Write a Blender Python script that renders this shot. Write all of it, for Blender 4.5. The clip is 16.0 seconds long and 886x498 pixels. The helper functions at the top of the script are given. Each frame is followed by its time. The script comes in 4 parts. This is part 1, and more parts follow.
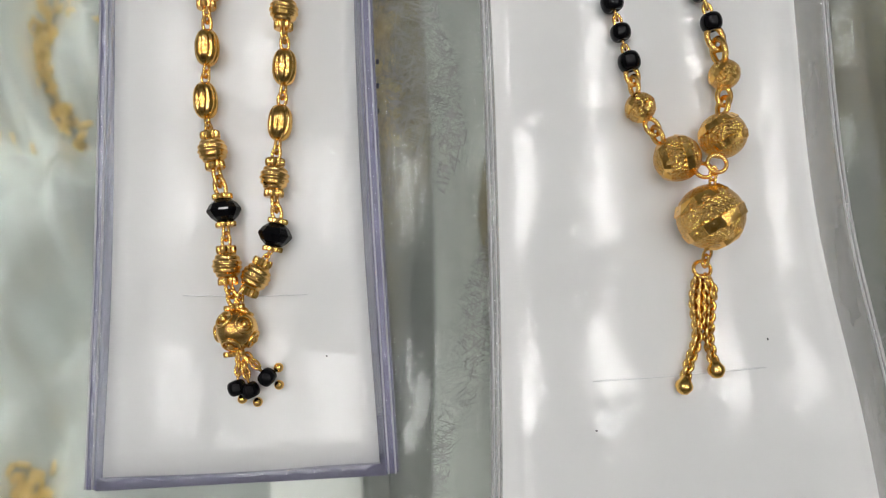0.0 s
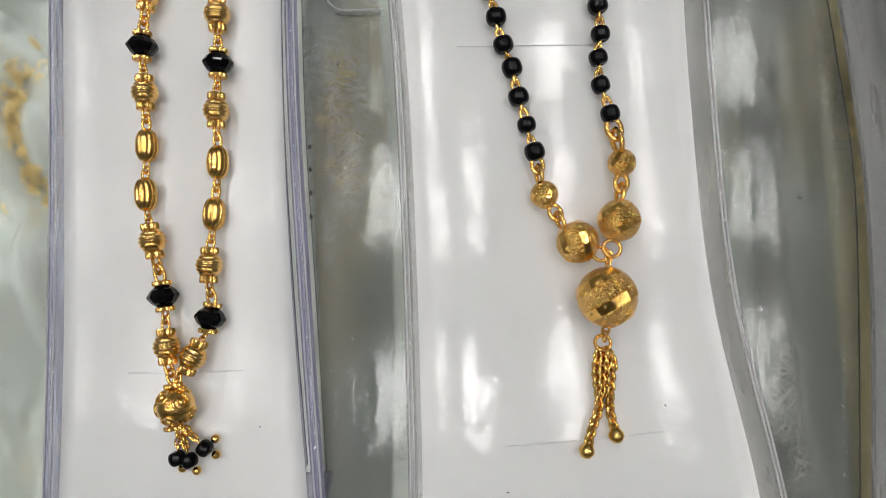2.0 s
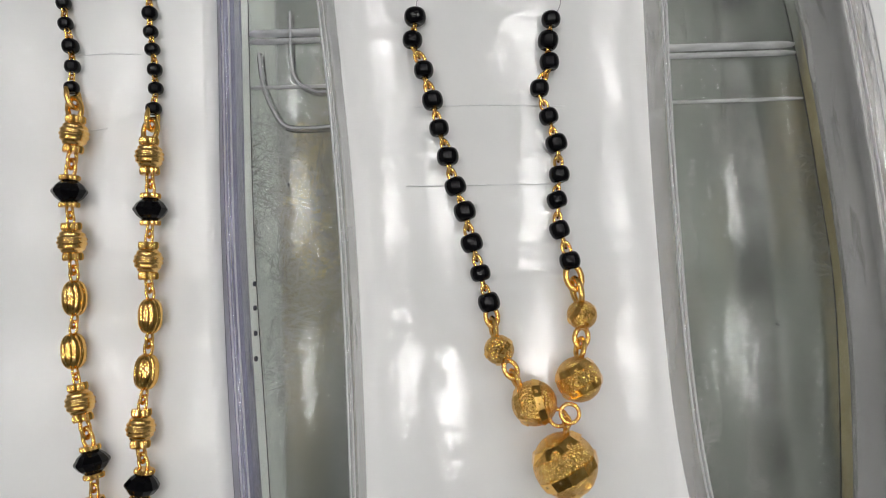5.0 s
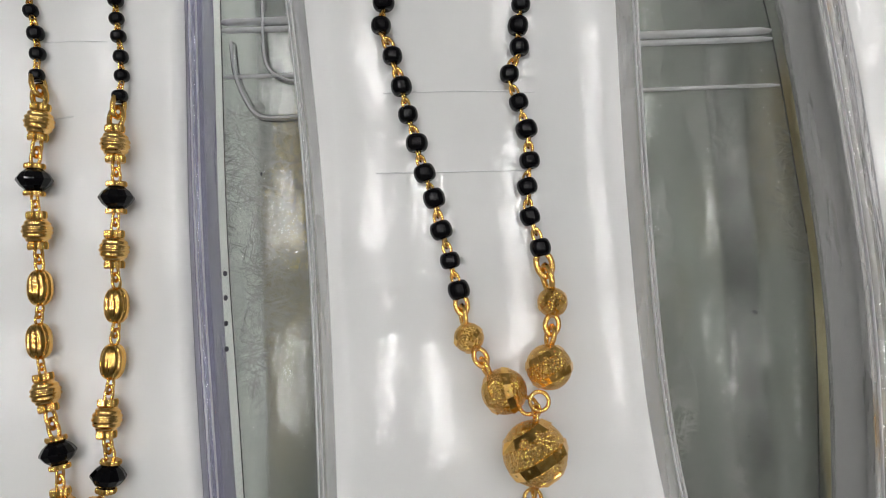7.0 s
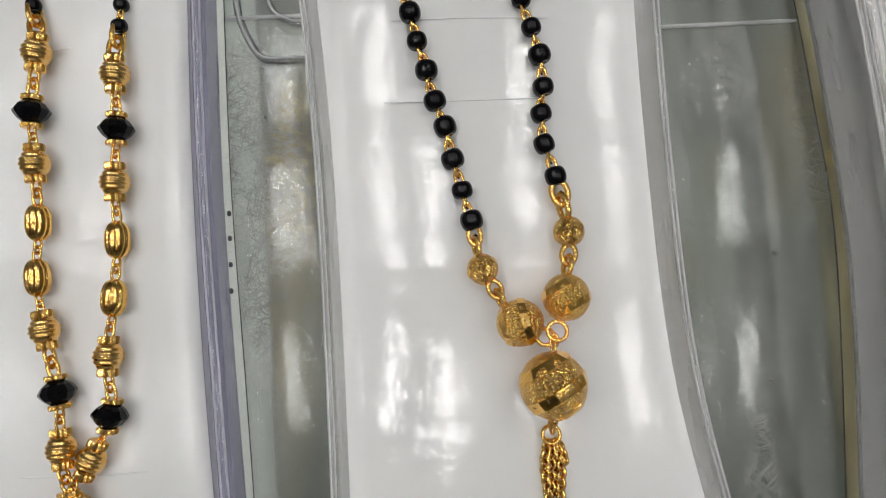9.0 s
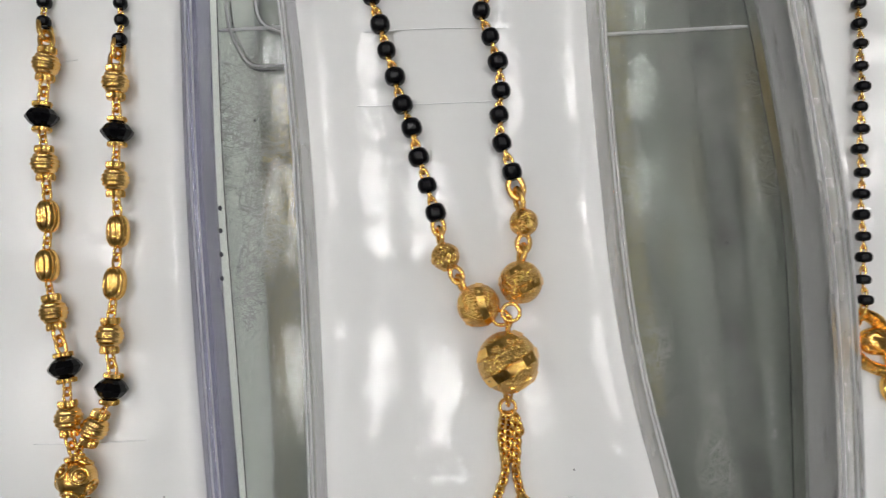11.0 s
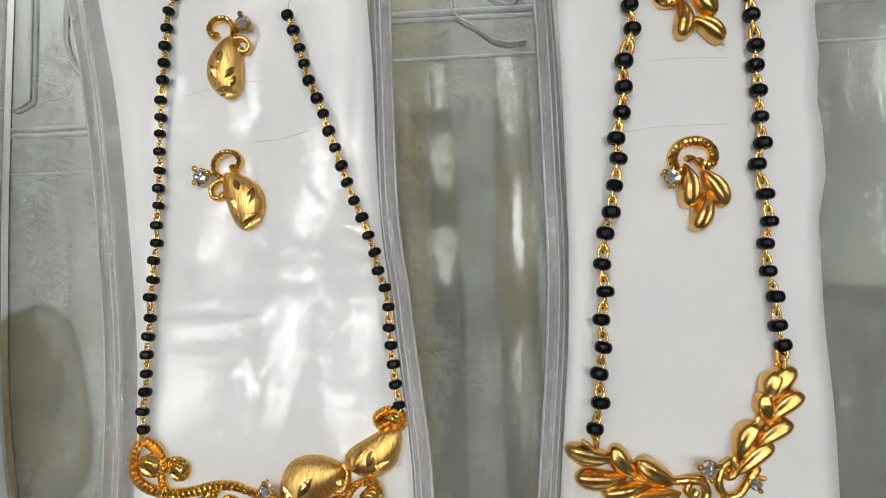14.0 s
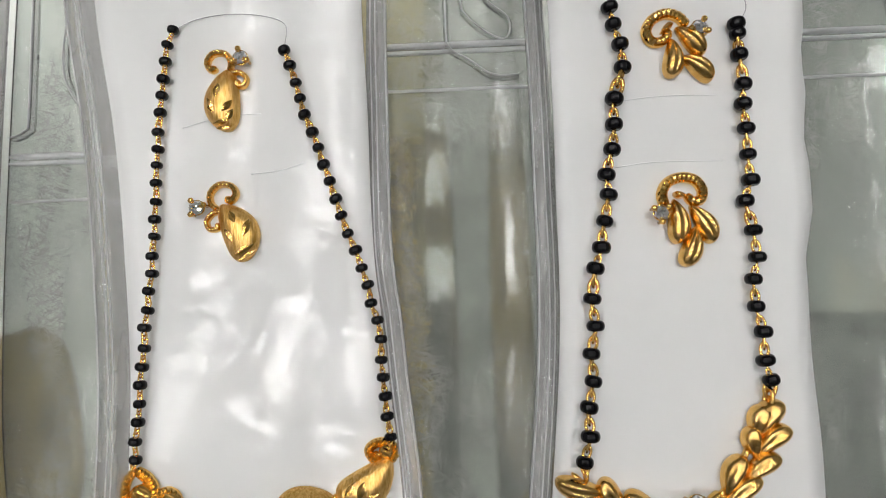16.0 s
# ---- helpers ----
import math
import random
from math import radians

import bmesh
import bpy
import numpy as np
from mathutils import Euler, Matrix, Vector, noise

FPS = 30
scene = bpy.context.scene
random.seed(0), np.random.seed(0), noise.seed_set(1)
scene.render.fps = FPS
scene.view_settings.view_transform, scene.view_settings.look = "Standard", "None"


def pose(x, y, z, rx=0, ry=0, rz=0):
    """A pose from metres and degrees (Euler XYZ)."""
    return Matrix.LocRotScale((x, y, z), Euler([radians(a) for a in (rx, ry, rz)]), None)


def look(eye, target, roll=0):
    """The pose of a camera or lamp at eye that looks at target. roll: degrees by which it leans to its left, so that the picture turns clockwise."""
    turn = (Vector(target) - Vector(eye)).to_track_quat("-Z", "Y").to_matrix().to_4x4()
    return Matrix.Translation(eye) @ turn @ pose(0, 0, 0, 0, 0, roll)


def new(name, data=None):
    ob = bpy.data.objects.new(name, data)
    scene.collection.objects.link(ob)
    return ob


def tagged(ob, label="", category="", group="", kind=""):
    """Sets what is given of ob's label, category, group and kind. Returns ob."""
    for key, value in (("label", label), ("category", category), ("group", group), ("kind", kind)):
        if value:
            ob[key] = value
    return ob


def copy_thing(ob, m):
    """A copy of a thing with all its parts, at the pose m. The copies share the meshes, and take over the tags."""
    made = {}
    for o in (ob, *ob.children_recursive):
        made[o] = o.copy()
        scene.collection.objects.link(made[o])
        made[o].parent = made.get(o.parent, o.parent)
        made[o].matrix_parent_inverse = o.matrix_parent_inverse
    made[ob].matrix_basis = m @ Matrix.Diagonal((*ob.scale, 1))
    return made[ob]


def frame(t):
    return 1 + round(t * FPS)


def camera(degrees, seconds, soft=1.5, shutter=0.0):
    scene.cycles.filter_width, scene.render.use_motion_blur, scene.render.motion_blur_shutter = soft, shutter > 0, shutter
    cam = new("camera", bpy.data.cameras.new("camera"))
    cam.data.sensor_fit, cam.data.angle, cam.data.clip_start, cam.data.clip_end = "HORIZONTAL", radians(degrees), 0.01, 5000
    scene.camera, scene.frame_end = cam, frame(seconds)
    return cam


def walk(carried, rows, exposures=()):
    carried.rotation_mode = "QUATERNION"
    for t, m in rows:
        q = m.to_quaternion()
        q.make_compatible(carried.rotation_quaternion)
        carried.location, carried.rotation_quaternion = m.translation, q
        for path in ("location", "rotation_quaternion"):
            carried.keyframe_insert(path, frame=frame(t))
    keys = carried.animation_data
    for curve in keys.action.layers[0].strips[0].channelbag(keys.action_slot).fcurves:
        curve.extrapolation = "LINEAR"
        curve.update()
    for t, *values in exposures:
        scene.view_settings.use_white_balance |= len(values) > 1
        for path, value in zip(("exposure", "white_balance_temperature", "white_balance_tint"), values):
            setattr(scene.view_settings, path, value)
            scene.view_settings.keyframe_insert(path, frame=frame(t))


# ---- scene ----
cam = camera(68.9, 16.0, 1.0, 0.2)
PATH = [
    (0, (-0.01165, -0.01738, 0.11992), (0.0123, 0.1034, -1.8763), 10.38),
    (0.5, (-0.00540, -0.01552, 0.12380), (0.0099, 0.0937, -1.8732), 6.90),
    (1, (-0.00200, -0.00955, 0.12736), (0.0209, 0.1041, -1.8693), 10.01),
    (1.5, (-0.00235, -0.00725, 0.12902), (0.0189, 0.1170, -1.8670), 8.18),
    (2, (0.00240, -0.00487, 0.12972), (0.0129, 0.1094, -1.8670), 3.58),
    (2.5, (-0.00142, -0.00299, 0.12829), (0.0108, 0.1234, -1.8677), 3.72),
    (3, (0.00244, 0.00582, 0.12648), (0.0165, 0.1319, -1.8695), 4.54),
    (3.5, (0.00870, 0.01324, 0.12635), (0.0172, 0.1291, -1.8703), 2.35),
    (4, (0.00730, 0.01310, 0.12361), (0.0158, 0.1284, -1.8730), 2.28),
    (4.5, (0.01007, 0.01685, 0.12470), (0.0171, 0.1307, -1.8720), 1.61),
    (5, (0.01168, 0.02046, 0.12415), (0.0171, 0.1289, -1.8729), 0.93),
    (5.2, (0.01241, 0.02156, 0.12411), (0.0190, 0.1357, -1.8726), 1.31),
    (7.3, (0.01648, 0.01664, 0.12243), (0.0228, 0.1225, -1.8748), 1.15),
    (7.5, (0.01537, 0.01140, 0.11937), (0.0199, 0.1282, -1.8772), -0.12),
    (8, (0.01784, 0.00925, 0.11940), (0.0213, 0.1237, -1.8773), -0.71),
    (8.5, (0.01468, 0.00864, 0.11912), (0.0185, 0.1177, -1.8779), -0.52),
    (8.7, (0.01413, 0.00813, 0.11847), (0.0197, 0.1248, -1.8781), 0.02),
    (10.8, (0.01549, 0.00313, 0.12752), (0.0016, 0.1375, -1.8679), -8.87),
    (11, (0.02208, 0.00437, 0.12861), (-0.0192, 0.1326, -1.8668), -20.76),
    (11.5, (0.03981, 0.00362, 0.13931), (0.0466, 0.2340, -1.8474), -1.22),
    (12, (0.07265, 0.00525, 0.13684), (0.0619, 0.2024, -1.8534), -5.78),
    (12.5, (0.10004, 0.01075, 0.14071), (0.0784, 0.1566, -1.8539), -11.13),
    (13, (0.13256, 0.01205, 0.14304), (0.0421, 0.1364, -1.8510), -38.80),
    (13.5, (0.15039, 0.01696, 0.14422), (0.0740, 0.1757, -1.8480), -28.17),
    (14, (0.15081, 0.02078, 0.14335), (0.0758, 0.1929, -1.8478), -25.74),
    (14.5, (0.15160, 0.02358, 0.14665), (0.0840, 0.1996, -1.8444), -22.95),
    (15, (0.14856, 0.02419, 0.14808), (0.0900, 0.2267, -1.8408), -17.86),
    (15.5, (0.14827, 0.02309, 0.14641), (0.0900, 0.2310, -1.8419), -17.42),
    (16, (0.15180, 0.02438, 0.14511), (0.0883, 0.2365, -1.8426), -18.51),
]
walk(cam, [(t, look(eye, target, roll)) for t, eye, target, roll in PATH], [(0, 0.0), (5, 0.0), (8, -0.08), (11, 0.02), (12, 0.06), (13, 0.14), (16, 0.17)])

# ---- light ----
MM = 0.001
H = 0.020            # top of the cards over the glass counter
LIGHT = 31.8
scene.view_settings.exposure = 0.0
world = bpy.data.worlds.new("world")
scene.world = world
world.use_nodes = True
world.node_tree.nodes["Background"].inputs["Color"].default_value = (0.5, 0.5, 0.5, 1)
world.node_tree.nodes["Background"].inputs["Strength"].default_value = 0.02


# ---- materials ----
def material(name, color, rough=0.5, metal=0.0, transmission=0.0, ior=1.45, coat=0.0):
    m = bpy.data.materials.new(name)
    m.use_nodes = True
    b = m.node_tree.nodes["Principled BSDF"]
    b.inputs["Base Color"].default_value = (*color, 1)
    b.inputs["Roughness"].default_value = rough
    b.inputs["Metallic"].default_value = metal
    b.inputs["Transmission Weight"].default_value = transmission
    b.inputs["IOR"].default_value = ior
    b.inputs["Coat Weight"].default_value = coat
    b.inputs["Coat Roughness"].default_value = 0.05
    return m, m.node_tree.nodes, m.node_tree.links, b


def coords(nodes, links, scale=(1, 1, 1), which="Object"):
    tc = nodes.new("ShaderNodeTexCoord")
    mp = nodes.new("ShaderNodeMapping")
    mp.inputs["Scale"].default_value = scale
    links.new(tc.outputs[which], mp.inputs["Vector"])
    return mp.outputs["Vector"]


def noise_tex(nodes, links, vec, scale, detail=3.0, rough=0.5):
    n = nodes.new("ShaderNodeTexNoise")
    n.inputs["Scale"].default_value = scale
    n.inputs["Detail"].default_value = detail
    n.inputs["Roughness"].default_value = rough
    links.new(vec, n.inputs["Vector"])
    return n.outputs["Fac"]


def ramp(nodes, links, fac, stops):
    r = nodes.new("ShaderNodeValToRGB")
    while len(r.color_ramp.elements) < len(stops):
        r.color_ramp.elements.new(0.5)
    for e, (p, c) in zip(r.color_ramp.elements, stops):
        e.position, e.color = p, (*c, 1)
    links.new(fac, r.inputs["Fac"])
    return r.outputs["Color"]


def bump(nodes, links, b, height, strength, distance, normal=None):
    n = nodes.new("ShaderNodeBump")
    n.inputs["Strength"].default_value = strength
    n.inputs["Distance"].default_value = distance
    links.new(height, n.inputs["Height"])
    if normal:
        links.new(normal, n.inputs["Normal"])
    links.new(n.outputs["Normal"], b.inputs["Normal"])
    return n.outputs["Normal"]


def gold_polished():
    m, n, l, b = material("gold_polished", (0.98, 0.58, 0.14), 0.13, 1.0)
    v = coords(n, l)
    f = noise_tex(n, l, v, 900, 3)
    l.new(ramp(n, l, f, [(0.3, (0.87, 0.48, 0.11)), (0.7, (1.0, 0.67, 0.22))]), b.inputs["Base Color"])
    l.new(ramp(n, l, noise_tex(n, l, v, 2500, 2), [(0.3, (0.09,) * 3), (0.75, (0.26,) * 3)]), b.inputs["Roughness"])
    bump(n, l, b, f, 0.10, 0.0002)
    return m


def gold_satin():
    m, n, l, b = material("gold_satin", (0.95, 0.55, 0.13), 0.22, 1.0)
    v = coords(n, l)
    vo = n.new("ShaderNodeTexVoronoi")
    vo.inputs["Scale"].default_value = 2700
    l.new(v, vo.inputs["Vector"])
    # Darker gold between the cells: shade of the stipple painted into the base colour
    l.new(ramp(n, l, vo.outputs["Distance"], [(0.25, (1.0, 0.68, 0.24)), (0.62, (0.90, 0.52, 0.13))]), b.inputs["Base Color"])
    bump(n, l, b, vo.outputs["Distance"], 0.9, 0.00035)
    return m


def gold_brushed():
    m, n, l, b = material("gold_brushed", (0.95, 0.56, 0.14), 0.36, 1.0)
    v = coords(n, l, (1, 0.14, 1))
    f = noise_tex(n, l, v, 2400, 3)
    # Same lines darken the gold: groove shade is painted into the base colour
    l.new(ramp(n, l, f, [(0.35, (0.78, 0.43, 0.10)), (0.65, (1.0, 0.68, 0.25))]), b.inputs["Base Color"])
    bump(n, l, b, f, 0.8, 0.0003)
    return m


def bead_black():
    m, n, l, b = material("bead_black", (0.003, 0.003, 0.004), 0.05)
    b.inputs["IOR"].default_value = 1.32
    l.new(ramp(n, l, noise_tex(n, l, coords(n, l), 900), [(0.3, (0.02,) * 3), (0.8, (0.07,) * 3)]), b.inputs["Roughness"])
    return m


def card_white(name, gloss, waves, grains, white=1.0):
    """White board under a glossy film; waves and fine crinkles are in the film."""
    m, n, l, b = material(name, (0.8, 0.79, 0.8), 0.6)
    v = coords(n, l)
    big = noise_tex(n, l, v, 45, 3)
    l.new(ramp(n, l, big, [(0.3, (0.765 * white, 0.765 * white, 0.765 * white)), (0.7, (0.82 * white, 0.815 * white, 0.81 * white))]), b.inputs["Base Color"])
    b.inputs["Specular IOR Level"].default_value = 0.0
    b.inputs["Coat Weight"].default_value = 1.0
    b.inputs["Coat Roughness"].default_value = gloss
    last = None
    for scale, stretch, height in ((75, (1, 1.6, 1), 0.0008 * waves), (330, (1, 1.3, 1), 0.00009 * waves), (1050, (1, 1, 1), 0.000035 * grains), (2300, (1, 1, 1), 0.000012 * grains)):
        w = n.new("ShaderNodeBump")
        w.inputs["Strength"].default_value = 1.0
        w.inputs["Distance"].default_value = height
        l.new(noise_tex(n, l, coords(n, l, stretch), scale, 1.5), w.inputs["Height"])
        if last:
            l.new(last, w.inputs["Normal"])
        last = w.outputs["Normal"]
    l.new(last, b.inputs["Coat Normal"])
    paper = n.new("ShaderNodeBump")
    paper.inputs["Strength"].default_value = 0.10
    paper.inputs["Distance"].default_value = 0.0002
    l.new(noise_tex(n, l, v, 420, 4), paper.inputs["Height"])
    l.new(paper.outputs["Normal"], b.inputs["Normal"])
    return m


def plastic(name, tint, milk, share, rough=0.04, wave=0.35, size=320, ior=1.5):
    """Clear moulded plastic: mostly see-through, a little milky, with a glossy skin."""
    m = bpy.data.materials.new(name)
    m.use_nodes = True
    n, l = m.node_tree.nodes, m.node_tree.links
    n.remove(n["Principled BSDF"])
    see = n.new("ShaderNodeBsdfTransparent")
    see.inputs["Color"].default_value = (*tint, 1)
    haze = n.new("ShaderNodeBsdfDiffuse")
    shine = n.new("ShaderNodeBsdfGlossy")
    shine.inputs["Roughness"].default_value = rough
    fres = n.new("ShaderNodeFresnel")
    fres.inputs["IOR"].default_value = ior
    v = coords(n, l, (1, 0.25, 1))
    l.new(ramp(n, l, noise_tex(n, l, v, 220, 3), [(0.3, tuple(c * 0.86 for c in milk)), (0.7, milk)]), haze.inputs["Color"])
    for w in (fres, shine, haze):
        nb_ = n.new("ShaderNodeBump")
        nb_.inputs["Strength"].default_value = wave
        nb_.inputs["Distance"].default_value = 0.0006
        l.new(noise_tex(n, l, v, size, 3), nb_.inputs["Height"])
        l.new(nb_.outputs["Normal"], w.inputs["Normal"])
    body = n.new("ShaderNodeMixShader")
    patch = n.new("ShaderNodeMapRange")
    patch.inputs["From Min"].default_value, patch.inputs["From Max"].default_value = 0.25, 0.75
    patch.inputs["To Min"].default_value, patch.inputs["To Max"].default_value = share * 0.55, share * 1.45
    l.new(noise_tex(n, l, coords(n, l, (1, 0.15, 1)), 260, 4), patch.inputs["Value"])
    l.new(patch.outputs["Result"], body.inputs["Fac"])
    through_milk = n.new("ShaderNodeBsdfTranslucent")
    l.new(haze.inputs["Color"].links[0].from_socket, through_milk.inputs["Color"])
    milky = n.new("ShaderNodeMixShader")
    milky.inputs["Fac"].default_value = 0.5
    l.new(haze.outputs[0], milky.inputs[1])
    l.new(through_milk.outputs[0], milky.inputs[2])
    l.new(see.outputs[0], body.inputs[1])
    l.new(milky.outputs[0], body.inputs[2])
    skin = n.new("ShaderNodeMixShader")
    l.new(fres.outputs[0], skin.inputs["Fac"])
    l.new(body.outputs[0], skin.inputs[1])
    l.new(shine.outputs[0], skin.inputs[2])
    l.new(skin.outputs[0], n["Material Output"].inputs["Surface"])
    return m, n, l, body, patch


def moulded(name, tint, milk, share):
    """Thick clear moulded plastic that bends the light, with a little milk and long flow lines."""
    m = bpy.data.materials.new(name)
    m.use_nodes = True
    n, l = m.node_tree.nodes, m.node_tree.links
    n.remove(n["Principled BSDF"])
    glass = n.new("ShaderNodeBsdfGlass")
    glass.inputs["Color"].default_value = (*tint, 1)
    glass.inputs["Roughness"].default_value = 0.10
    glass.inputs["IOR"].default_value = 1.46
    v = coords(n, l, (1, 0.25, 1))
    wave = n.new("ShaderNodeBump")
    wave.inputs["Strength"].default_value = 0.5
    wave.inputs["Distance"].default_value = 0.0005
    l.new(noise_tex(n, l, v, 380, 3), wave.inputs["Height"])
    l.new(wave.outputs["Normal"], glass.inputs["Normal"])
    haze, inner, milky, body = n.new("ShaderNodeBsdfDiffuse"), n.new("ShaderNodeBsdfTranslucent"), n.new("ShaderNodeMixShader"), n.new("ShaderNodeMixShader")
    for w in (haze, inner):
        w.inputs["Color"].default_value = (*milk, 1)
    l.new(haze.outputs[0], milky.inputs[1])
    l.new(inner.outputs[0], milky.inputs[2])
    patch = n.new("ShaderNodeMapRange")
    patch.inputs["From Min"].default_value, patch.inputs["From Max"].default_value = 0.25, 0.75
    patch.inputs["To Min"].default_value, patch.inputs["To Max"].default_value = share * 0.8, share * 1.25
    l.new(noise_tex(n, l, coords(n, l, (1, 0.3, 1)), 160, 3), patch.inputs["Value"])
    l.new(patch.outputs["Result"], body.inputs["Fac"])
    l.new(glass.outputs[0], body.inputs[1])
    l.new(milky.outputs[0], body.inputs[2])
    l.new(body.outputs[0], n["Material Output"].inputs["Surface"])
    return m


def scratched(name, tint, milk, share):
    """Clear sheet with patches of fine crossing scratches."""
    m, n, l, body, patch = plastic(name, tint, milk, share, 0.11, 0.28, 190, 1.38)
    v = coords(n, l)
    line = None
    for turn, size in ((-50, 4000), (24, 5000), (72, 3700), (-12, 4500), (48, 4300), (-75, 3900)):
        mp = n.new("ShaderNodeMapping")
        mp.vector_type = "TEXTURE"
        mp.inputs["Rotation"].default_value = (0, 0, radians(turn))
        mp.inputs["Scale"].default_value = (1, 26, 1)
        l.new(v, mp.inputs["Vector"])
        streak = ramp(n, l, noise_tex(n, l, mp.outputs["Vector"], size, 2), [(0.60, (0,) * 3), (0.65, (1,) * 3)])
        if line is None:
            line = streak
        else:
            top = n.new("ShaderNodeMath")
            top.operation = "MAXIMUM"
            l.new(line, top.inputs[0])
            l.new(streak, top.inputs[1])
            line = top.outputs[0]
    zone = ramp(n, l, noise_tex(n, l, coords(n, l, (1, 0.3, 1)), 60, 3), [(0.44, (0.06,) * 3), (0.60, (1,) * 3)])
    mul = n.new("ShaderNodeMath")
    mul.operation = "MULTIPLY"
    l.new(line, mul.inputs[0])
    l.new(zone, mul.inputs[1])
    more = n.new("ShaderNodeMath")
    more.operation = "MULTIPLY_ADD"
    more.inputs[1].default_value = 0.42
    l.new(mul.outputs[0], more.inputs[0])
    l.new(patch.outputs["Result"], more.inputs[2])
    l.new(more.outputs[0], body.inputs["Fac"])
    return m


def frosted(name, color, rough):
    m, n, l, b = material(name, color, rough, 0.0, 1.0, 1.45)
    bump(n, l, b, noise_tex(n, l, coords(n, l), 60, 2), 0.1, 0.001)
    return m


def mottled(name, a, c, scale, rough=0.6, stretch=(1, 1, 1), metal=0.0):
    m, n, l, b = material(name, a, rough, metal)
    v = coords(n, l, stretch)
    l.new(ramp(n, l, noise_tex(n, l, v, scale, 4), [(0.3, a), (0.7, c)]), b.inputs["Base Color"])
    bump(n, l, b, noise_tex(n, l, v, scale * 6, 3), 0.3, 0.001)
    return m


def shelf_liner():
    """Grey liner with long dark streaks and yellow-brown patches."""
    m, n, l, b = material("shelf_liner", (0.4, 0.4, 0.38), 0.5)
    v = coords(n, l, (1, 0.3, 1))
    grey = ramp(n, l, noise_tex(n, l, v, 34, 4), [(0.32, (0.08, 0.085, 0.075)), (0.5, (0.20, 0.21, 0.195)), (0.68, (0.36, 0.38, 0.36))])
    yellow_mask = ramp(n, l, noise_tex(n, l, coords(n, l, (1, 0.45, 1)), 21, 3), [(0.52, (0, 0, 0)), (0.66, (0.75,) * 3)])
    mix = n.new("ShaderNodeMix")
    mix.data_type = "RGBA"
    l.new(yellow_mask, mix.inputs[0])
    l.new(grey, mix.inputs[6])
    mix.inputs[7].default_value = (0.34, 0.25, 0.10, 1)
    l.new(mix.outputs[2], b.inputs["Base Color"])
    bump(n, l, b, noise_tex(n, l, v, 300, 3), 0.3, 0.001)
    return m


def gold_soft():
    m, n, l, b = material("gold_soft", (0.93, 0.54, 0.14), 0.25, 1.0)
    v = coords(n, l)
    l.new(ramp(n, l, noise_tex(n, l, v, 500, 3), [(0.3, (0.80, 0.46, 0.12)), (0.7, (0.96, 0.64, 0.24))]), b.inputs["Base Color"])
    bump(n, l, b, noise_tex(n, l, v, 1500, 3), 0.35, 0.0001)
    return m


def glow(name, strength):
    m = bpy.data.materials.new(name)
    m.use_nodes = True
    n, l = m.node_tree.nodes, m.node_tree.links
    e = n.new("ShaderNodeEmission")
    e.inputs["Color"].default_value = (0.99, 0.982, 0.965, 1)
    e.inputs["Strength"].default_value = strength
    l.new(e.outputs[0], n["Material Output"].inputs["Surface"])
    return m


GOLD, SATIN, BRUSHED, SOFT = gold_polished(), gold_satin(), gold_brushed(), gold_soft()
BLACK = bead_black()
CARD, CARD_PLAIN = card_white("card_white", 0.13, 0.40, 1.1), card_white("card_satin", 0.30, 0.7, 1.0, 0.92)
CARD_CREASED, CARD_WRINKLED = card_white("card_creased_film", 0.06, 0.40, 0.95), card_white("card_wrinkled_film", 0.08, 0.62, 1.0)
CLEAR = moulded("clear_plastic", (0.97, 0.965, 0.965), (0.92, 0.915, 0.91), 0.23)
LATCH = plastic("latch_plastic", (0.985, 0.985, 0.985), (0.93, 0.93, 0.93), 0.16, 0.05, 0.5, 300)[0]
VIOLET = moulded("violet_tinted_plastic", (0.94, 0.935, 0.99), (0.74, 0.73, 0.95), 0.24)
# Milkier copy of the clear plastic: bright lines on rims are painted-in highlights
RIM = moulded("rim_glint_plastic", (0.97, 0.97, 0.98), (0.93, 0.93, 0.945), 0.58)
SHEET = scratched("scratched_sheet", (0.93, 0.945, 0.935), (0.72, 0.72, 0.69), 0.075)
GLASS = frosted("counter_glass", (0.93, 0.945, 0.925), 0.11)
SHELF = shelf_liner()
FOAM = mottled("white_insert", (0.62, 0.62, 0.64), (0.72, 0.72, 0.73), 60, 0.7)
WALLS = mottled("wall_paint", (0.30, 0.30, 0.29), (0.36, 0.36, 0.35), 3, 0.7)
CEIL = mottled("ceiling_paint", (0.50, 0.50, 0.49), (0.56, 0.56, 0.55), 3, 0.8)
FLOORING = mottled("floor_tile", (0.28, 0.27, 0.26), (0.34, 0.33, 0.32), 5, 0.4)
STEEL = mottled("counter_steel", (0.35, 0.35, 0.35), (0.42, 0.42, 0.42), 10, 0.4, (1, 1, 1), 0.8)
STONE = material("clear_stone", (0.98, 0.98, 1.0), 0.01, 0.9, 0.0, 2.4)[0]
THREAD = material("nylon_thread", (0.9, 0.9, 0.92), 0.15, 0.0, 0.6, 1.4)[0]
BAG = material("plastic_bag", (0.72, 0.77, 0.74), 0.2, 0.0, 0.45, 1.4)[0]
# Tones of the sheets added under the glass to lighten or darken trays
PALE = mottled("pale_tone", (0.74, 0.76, 0.73), (0.86, 0.87, 0.84), 30, 0.6)
GREY_TONE = mottled("grey_tone", (0.30, 0.31, 0.29), (0.58, 0.59, 0.56), 60, 0.6)
YELLOW_TONE = mottled("yellow_tone", (0.26, 0.22, 0.11), (0.50, 0.44, 0.27), 70, 0.6, (1, 0.4, 1))
